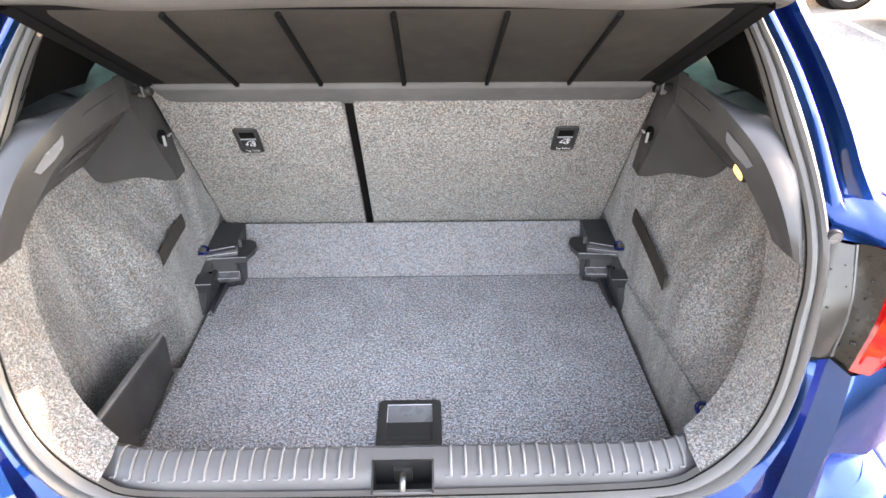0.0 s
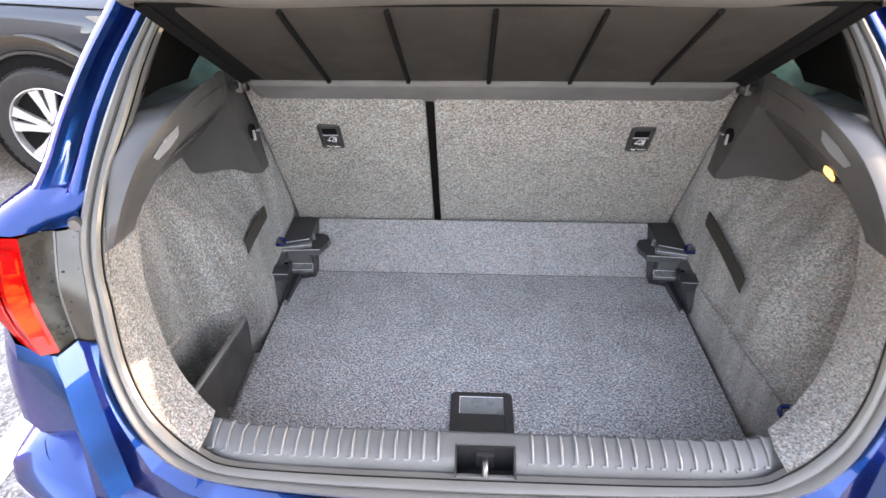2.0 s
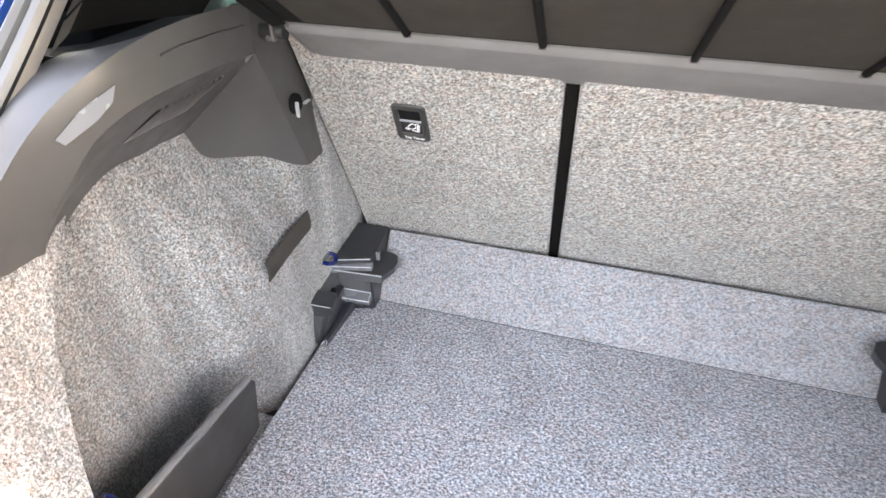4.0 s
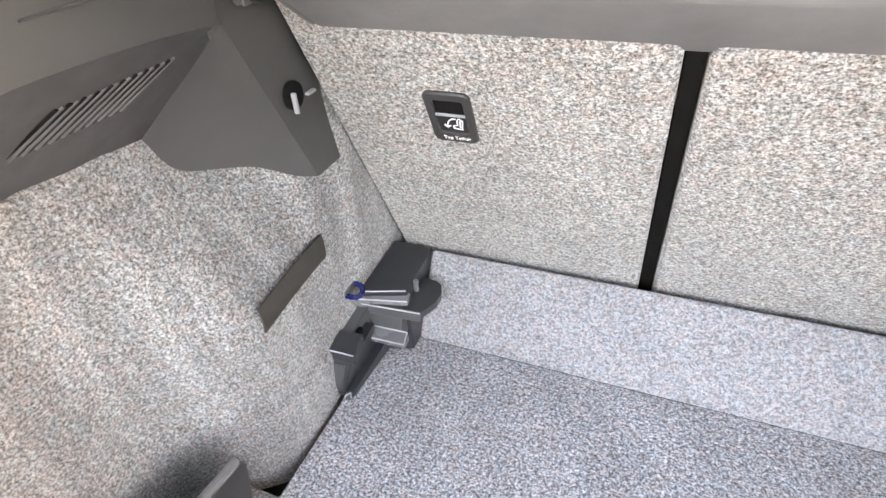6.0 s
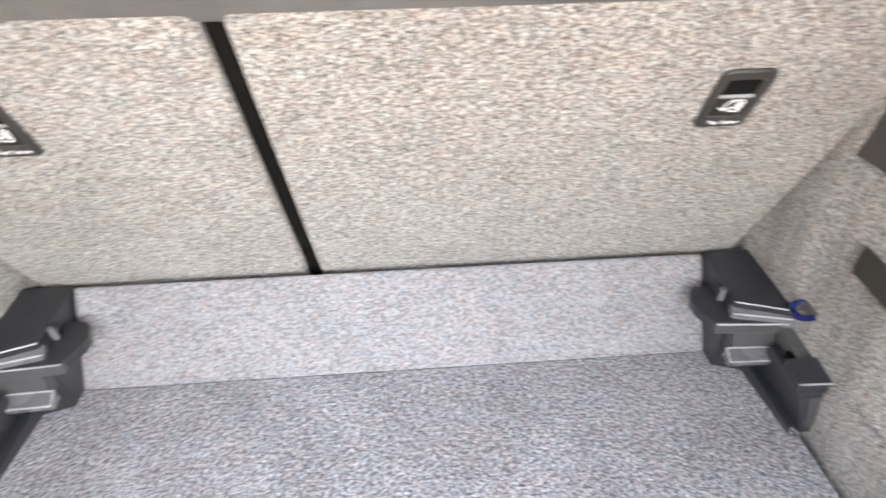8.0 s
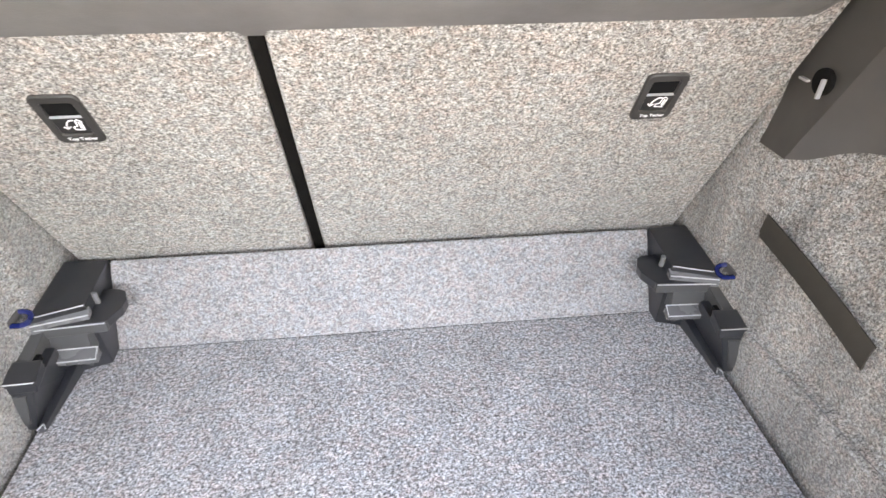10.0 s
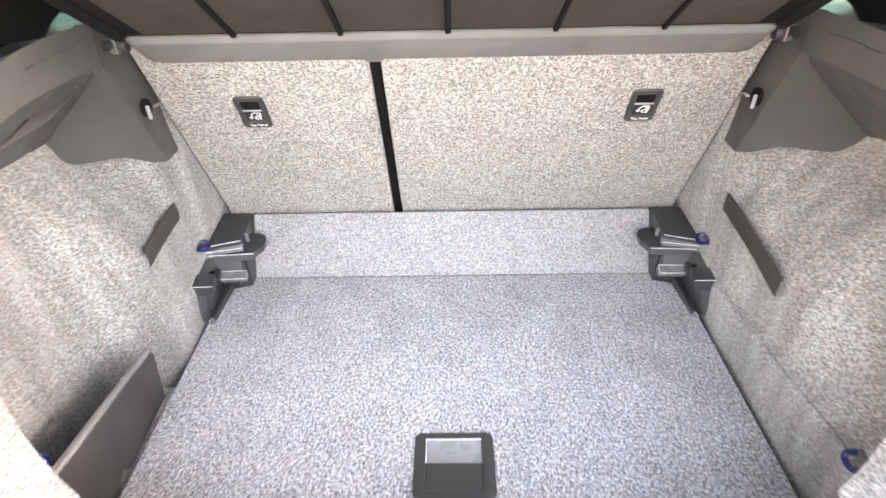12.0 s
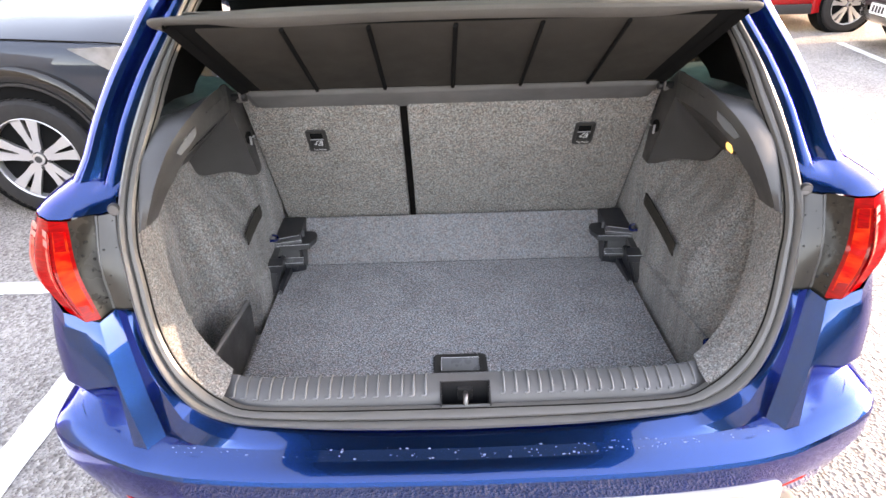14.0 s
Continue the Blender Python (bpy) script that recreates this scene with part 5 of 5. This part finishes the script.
def wheel(parent, m, spokes=5, twin=True, dark=False):
    """Tyre, rim and spokes; the wheel's outside faces +z before m is applied."""
    w = part("wheel", lathe([(0.245, -0.10), (0.315, -0.105), (0.335, -0.085), (0.340, -0.04), (0.340, 0.05), (0.334, 0.085), (0.318, 0.102), (0.27, 0.108), (0.240, 0.100), (0.236, 0.08)], m, 56), TYRE, parent, "black tyre")
    treads = bmesh.new()
    for k in range(56):
        box(0.338, 0.3425, -0.010, 0.010, 0.045, 0.086, 0, treads)
        bmesh.ops.rotate(treads, cent=(0, 0, 0), matrix=Matrix.Rotation(2 * math.pi / 56, 3, "Z"), verts=treads.verts[:])
    part("tread", moved(treads, m), TYRE, w)
    part("rim", lathe([(0.236, 0.08), (0.241, 0.102), (0.237, 0.105), (0.232, 0.100), (0.228, 0.05), (0.21, -0.06), (0.05, -0.07), (0.0, -0.07)], m, 56), ALLOY, w, "bright machined alloy rim")
    part("barrel", moved(disc((0, 0, -0.02), 0.215, 0.02, "z", 40), m), ALLOY_DARK, w)
    part("brake_disc", moved(disc((0, 0, 0.0), 0.15, 0.012, "z", 40), m), METAL, w)
    for k in range(spokes):
        for off in ((-0.13, 0.13) if twin else (0.0,)):
            a = 2 * math.pi * k / spokes + 0.3
            bm = bmesh.new()
            lo = [(0.040, -0.019), (0.040, 0.019), (0.14, 0.020), (0.228, 0.031), (0.228, -0.031), (0.14, -0.019)]
            top = [bm.verts.new((x, y, 0.078 + 0.018 * (x / 0.228))) for x, y in lo]
            bot = [bm.verts.new((x, y * 0.8, 0.040 + 0.03 * (x / 0.228))) for x, y in lo]
            bm.faces.new(top), bm.faces.new(bot[::-1])
            for i in range(6):
                bm.faces.new((top[i], bot[i], bot[(i + 1) % 6], top[(i + 1) % 6]))
            bmesh.ops.rotate(bm, cent=(0, 0, 0), matrix=Matrix.Rotation(a + off * (1.5 if twin else 1), 3, "Z"), verts=bm.verts[:])
            part("spoke", moved(bm, m), ALLOY, w)
    part("hub_cap", moved(disc((0, 0, 0.083), 0.034, 0.02, "z", 24, 0.003), m), ALLOY, w)
    part("hub_badge", moved(disc((0, 0, 0.0945), 0.020, 0.003, "z", 20), m), ALLOY_DARK, w)
    for k in range(5):
        a = 2 * math.pi * (k + 0.5) / 5 + 0.3
        part("wheel_bolt", moved(disc((0.055 * math.cos(a), 0.055 * math.sin(a), 0.074), 0.011, 0.02, "z", 8), m), ALLOY_DARK, w)
    return w


# wheels of the blue car
for wy in (0.93, 3.38):
    for sd in (-1, 1):
        turn = Matrix.Rotation(sd * math.pi / 2, 4, "Y")
        part("arch_well", disc((sd * 0.775, wy, 0.36), 0.385, 0.215, "x", 40), DARK, car)
        wheel(car, Matrix.Translation((sd * 0.79, wy, 0.34)) @ turn, 5, True)


def parked_car(label, colour, m, suv=True, spokes=5, twin=True):
    """A parked car, its nose along +x, middle of its front axle at the origin; m lays it in the car park."""
    c = thing("parked_car", label, "car", "parked cars")
    wd = 0.885
    h = 1.0 if suv else 0.90
    # stations: x, lower edge, waist height, waist half-width
    st = [(0.86, 0.42, 0.66, 0.40), (0.82, 0.34, 0.76, 0.62), (0.72, 0.27, 0.88, 0.76), (0.55, 0.25, 0.925, 0.85), (0.30, 0.25, 0.945, 0.872), (0.0, 0.25, 0.965, wd), (-0.4, 0.25, 0.98, wd), (-0.9, 0.25, 0.99, 0.895), (-1.6, 0.25, 1.0, 0.895), (-2.4, 0.25, 1.02, 0.89), (-2.9, 0.28, 1.03, 0.86), (-3.25, 0.34, 1.02, 0.78), (-3.40, 0.42, 0.98, 0.62)]
    lines = []
    for x, zl, zw, w in st:
        zw *= h
        crown = zw + (0.11 if x > -0.55 else 0.02)
        half_sec = [(0.0, zl), (w * 0.9, zl), (w * 0.985, zl + 0.08), (w, (zl + zw) / 2 - 0.05), (w * 1.0, zw - 0.14), (w * 0.985, zw - 0.06), (w * 0.955, zw - 0.012), (w * 0.90, zw + 0.010), (w * 0.70, zw + (crown - zw) * 0.72), (w * 0.35, crown - 0.004), (0.0, crown)]
        sec = [(x, y, z) for y, z in half_sec] + [(x, -y, z) for y, z in half_sec[-2::-1]]
        lines.append([Vector(p) for p in sec])
    part("body", moved(loft(lines), m), colour, c, angle=50)
    for sd in (-1, 1):
        gap = [(x, sd * w * 0.93, zw * h + 0.003) for x, zl, zw, w in st[2:8]]
        part("bonnet_gap", moved(tube(smooth_line(gap, 30), 0.004, 6), m), DARK, c)
    # cabin
    cab = [(-0.50, 0.0, 0.76), (-0.85, 0.22, 0.74), (-1.15, 0.40, 0.70), (-1.5, 0.50, 0.66), (-2.2, 0.52, 0.64), (-2.8, 0.46, 0.62), (-3.2, 0.20, 0.66), (-3.35, 0.0, 0.70)]
    rows = []
    for x, rise, w in cab:
        z0 = 1.02 * h
        rows.append([Vector(p) for p in ((x, -0.84, z0 - 0.02), (x, -w - 0.08, z0 + rise * 0.5), (x, -w, z0 + rise * 0.9), (x, -w * 0.5, z0 + rise), (x, w * 0.5, z0 + rise), (x, w, z0 + rise * 0.9), (x, w + 0.08, z0 + rise * 0.5), (x, 0.84, z0 - 0.02))])
    cabin = part("cabin_glass", moved(loft(rows), m), CAR_GLASS, c, "dark window glass")
    rr = [[p + Vector((0, 0, 0.012)) for p in row[2:6]] for row in rows[2:6]]
    part("roof", moved(loft(rr, 0.01), m), colour, c)
    for x in (0.0, -2.60):
        for sd in (-1, 1):
            turn = Euler((math.pi / 2 if sd < 0 else -math.pi / 2, 0, 0)).to_matrix().to_4x4()
            wheel(c, m @ Matrix.Translation((x, sd * 0.835, 0.34)) @ turn, spokes, twin)
            # arch: dark well and cladding ring
            well = disc((x, sd * 0.79, 0.36), 0.40, 0.215, "y", 40)
            part("arch_well", moved(well, m), DARK, c)
            ring = []
            for k in range(25):
                a = math.pi * (-0.08 + 1.16 * k / 24)
                ring.append((math.cos(a), math.sin(a)))
            lines = []
            for r, dy in ((0.385, 0.80), (0.387, 0.915), (0.392, 0.922), (0.406, 0.923), (0.408, 0.90)):
                lines.append([(x + r * u, sd * dy, 0.36 + r * v) for u, v in ring])
            gloss = [[(x + r * u, sd * dy, 0.36 + r * v) for u, v in ring] for r, dy in ((0.407, 0.90), (0.409, 0.917), (0.418, 0.922), (0.468, 0.920), (0.486, 0.908), (0.488, 0.86))]
            part("arch_band", moved(loft(gloss), m), GLOSS_BLACK if suv else colour, c, "glossy black wheel-arch band" if suv else "")
            part("arch_cladding", moved(loft(lines), m), CLADDING if suv else colour, c, "dull wheel-arch cladding" if suv else "")
    for sd in (-1, 1):
        hl = [[(0.77, sd * 0.71, 0.875 * h), (0.60, sd * 0.826, 0.918 * h), (0.345, sd * 0.868, 0.922 * h)], [(0.79, sd * 0.70, 0.70 * h), (0.62, sd * 0.828, 0.735 * h), (0.37, sd * 0.868, 0.905 * h)]]
        hl = [[(p[0], p[1] + sd * 0.012, p[2]) for p in row] for row in hl]
        head = part("headlamp", moved(loft(hl, 0.02), m), HEADLAMP, c, "clear headlamp glass")
        part("projector", moved(disc((0.70, sd * 0.80, 0.80 * h), 0.030, 0.02, "x", 16), m), METAL, head)
        part("sill_cladding", moved(box(-2.2, -0.45, sd * 0.86, sd * 0.91, 0.24, 0.36, 0.015), m), CLADDING, c)
        part("door_line", moved(box(-1.62, -1.60, sd * 0.893, sd * 0.899, 0.36, 0.98 * h), m), DARK, c)
        part("door_mirror", moved(box(-0.72, -0.58, sd * 0.93, sd * 1.05, 1.02 * h, 1.14 * h, 0.03), m), colour, c)
    grille = part("grille", moved(box(0.83, 0.875, -0.42, 0.42, 0.52 * h, 0.70 * h, 0.02), m), BLACK, c, "black slatted grille")
    for k in range(5):
        part("grille_slat", moved(box(0.872, 0.882, -0.40, 0.40, (0.54 + 0.034 * k) * h, (0.55 + 0.034 * k) * h, 0.002), m), ALLOY_DARK, grille)
    plate = part("number_plate", moved(box(0.875, 0.89, -0.26, 0.26, 0.40, 0.51, 0.003), m), PLATE_WHITE, c, "white number plate")
    for k in range(7):
        if k != 4:
            part("plate_bar", moved(box(0.8885, 0.892, -0.215 + 0.064 * k, -0.175 + 0.064 * k, 0.42, 0.49), m), BLACK, plate)
    return c


parked_car("dark slate-grey crossover with black arch cladding and alloy wheels", GREY_PAINT, pose(-2.30, 3.41, 0, 0, 0, 0), True, 5, True)
parked_car("red hatchback parked across the sunny lane", RED_PAINT, pose(5.37, 8.17, 0, 0, 0, 0), False, 5, True)
parked_car("dark graphite car facing the lane", BLACK_PAINT, pose(5.755, 5.85, 0, 0, 0, 172), False, 5, False)
parked_car("cream car parked beyond the grey crossover", CREAM_PAINT, pose(-3.1, 6.4, 0, 0, 0, 0), False, 5, False)
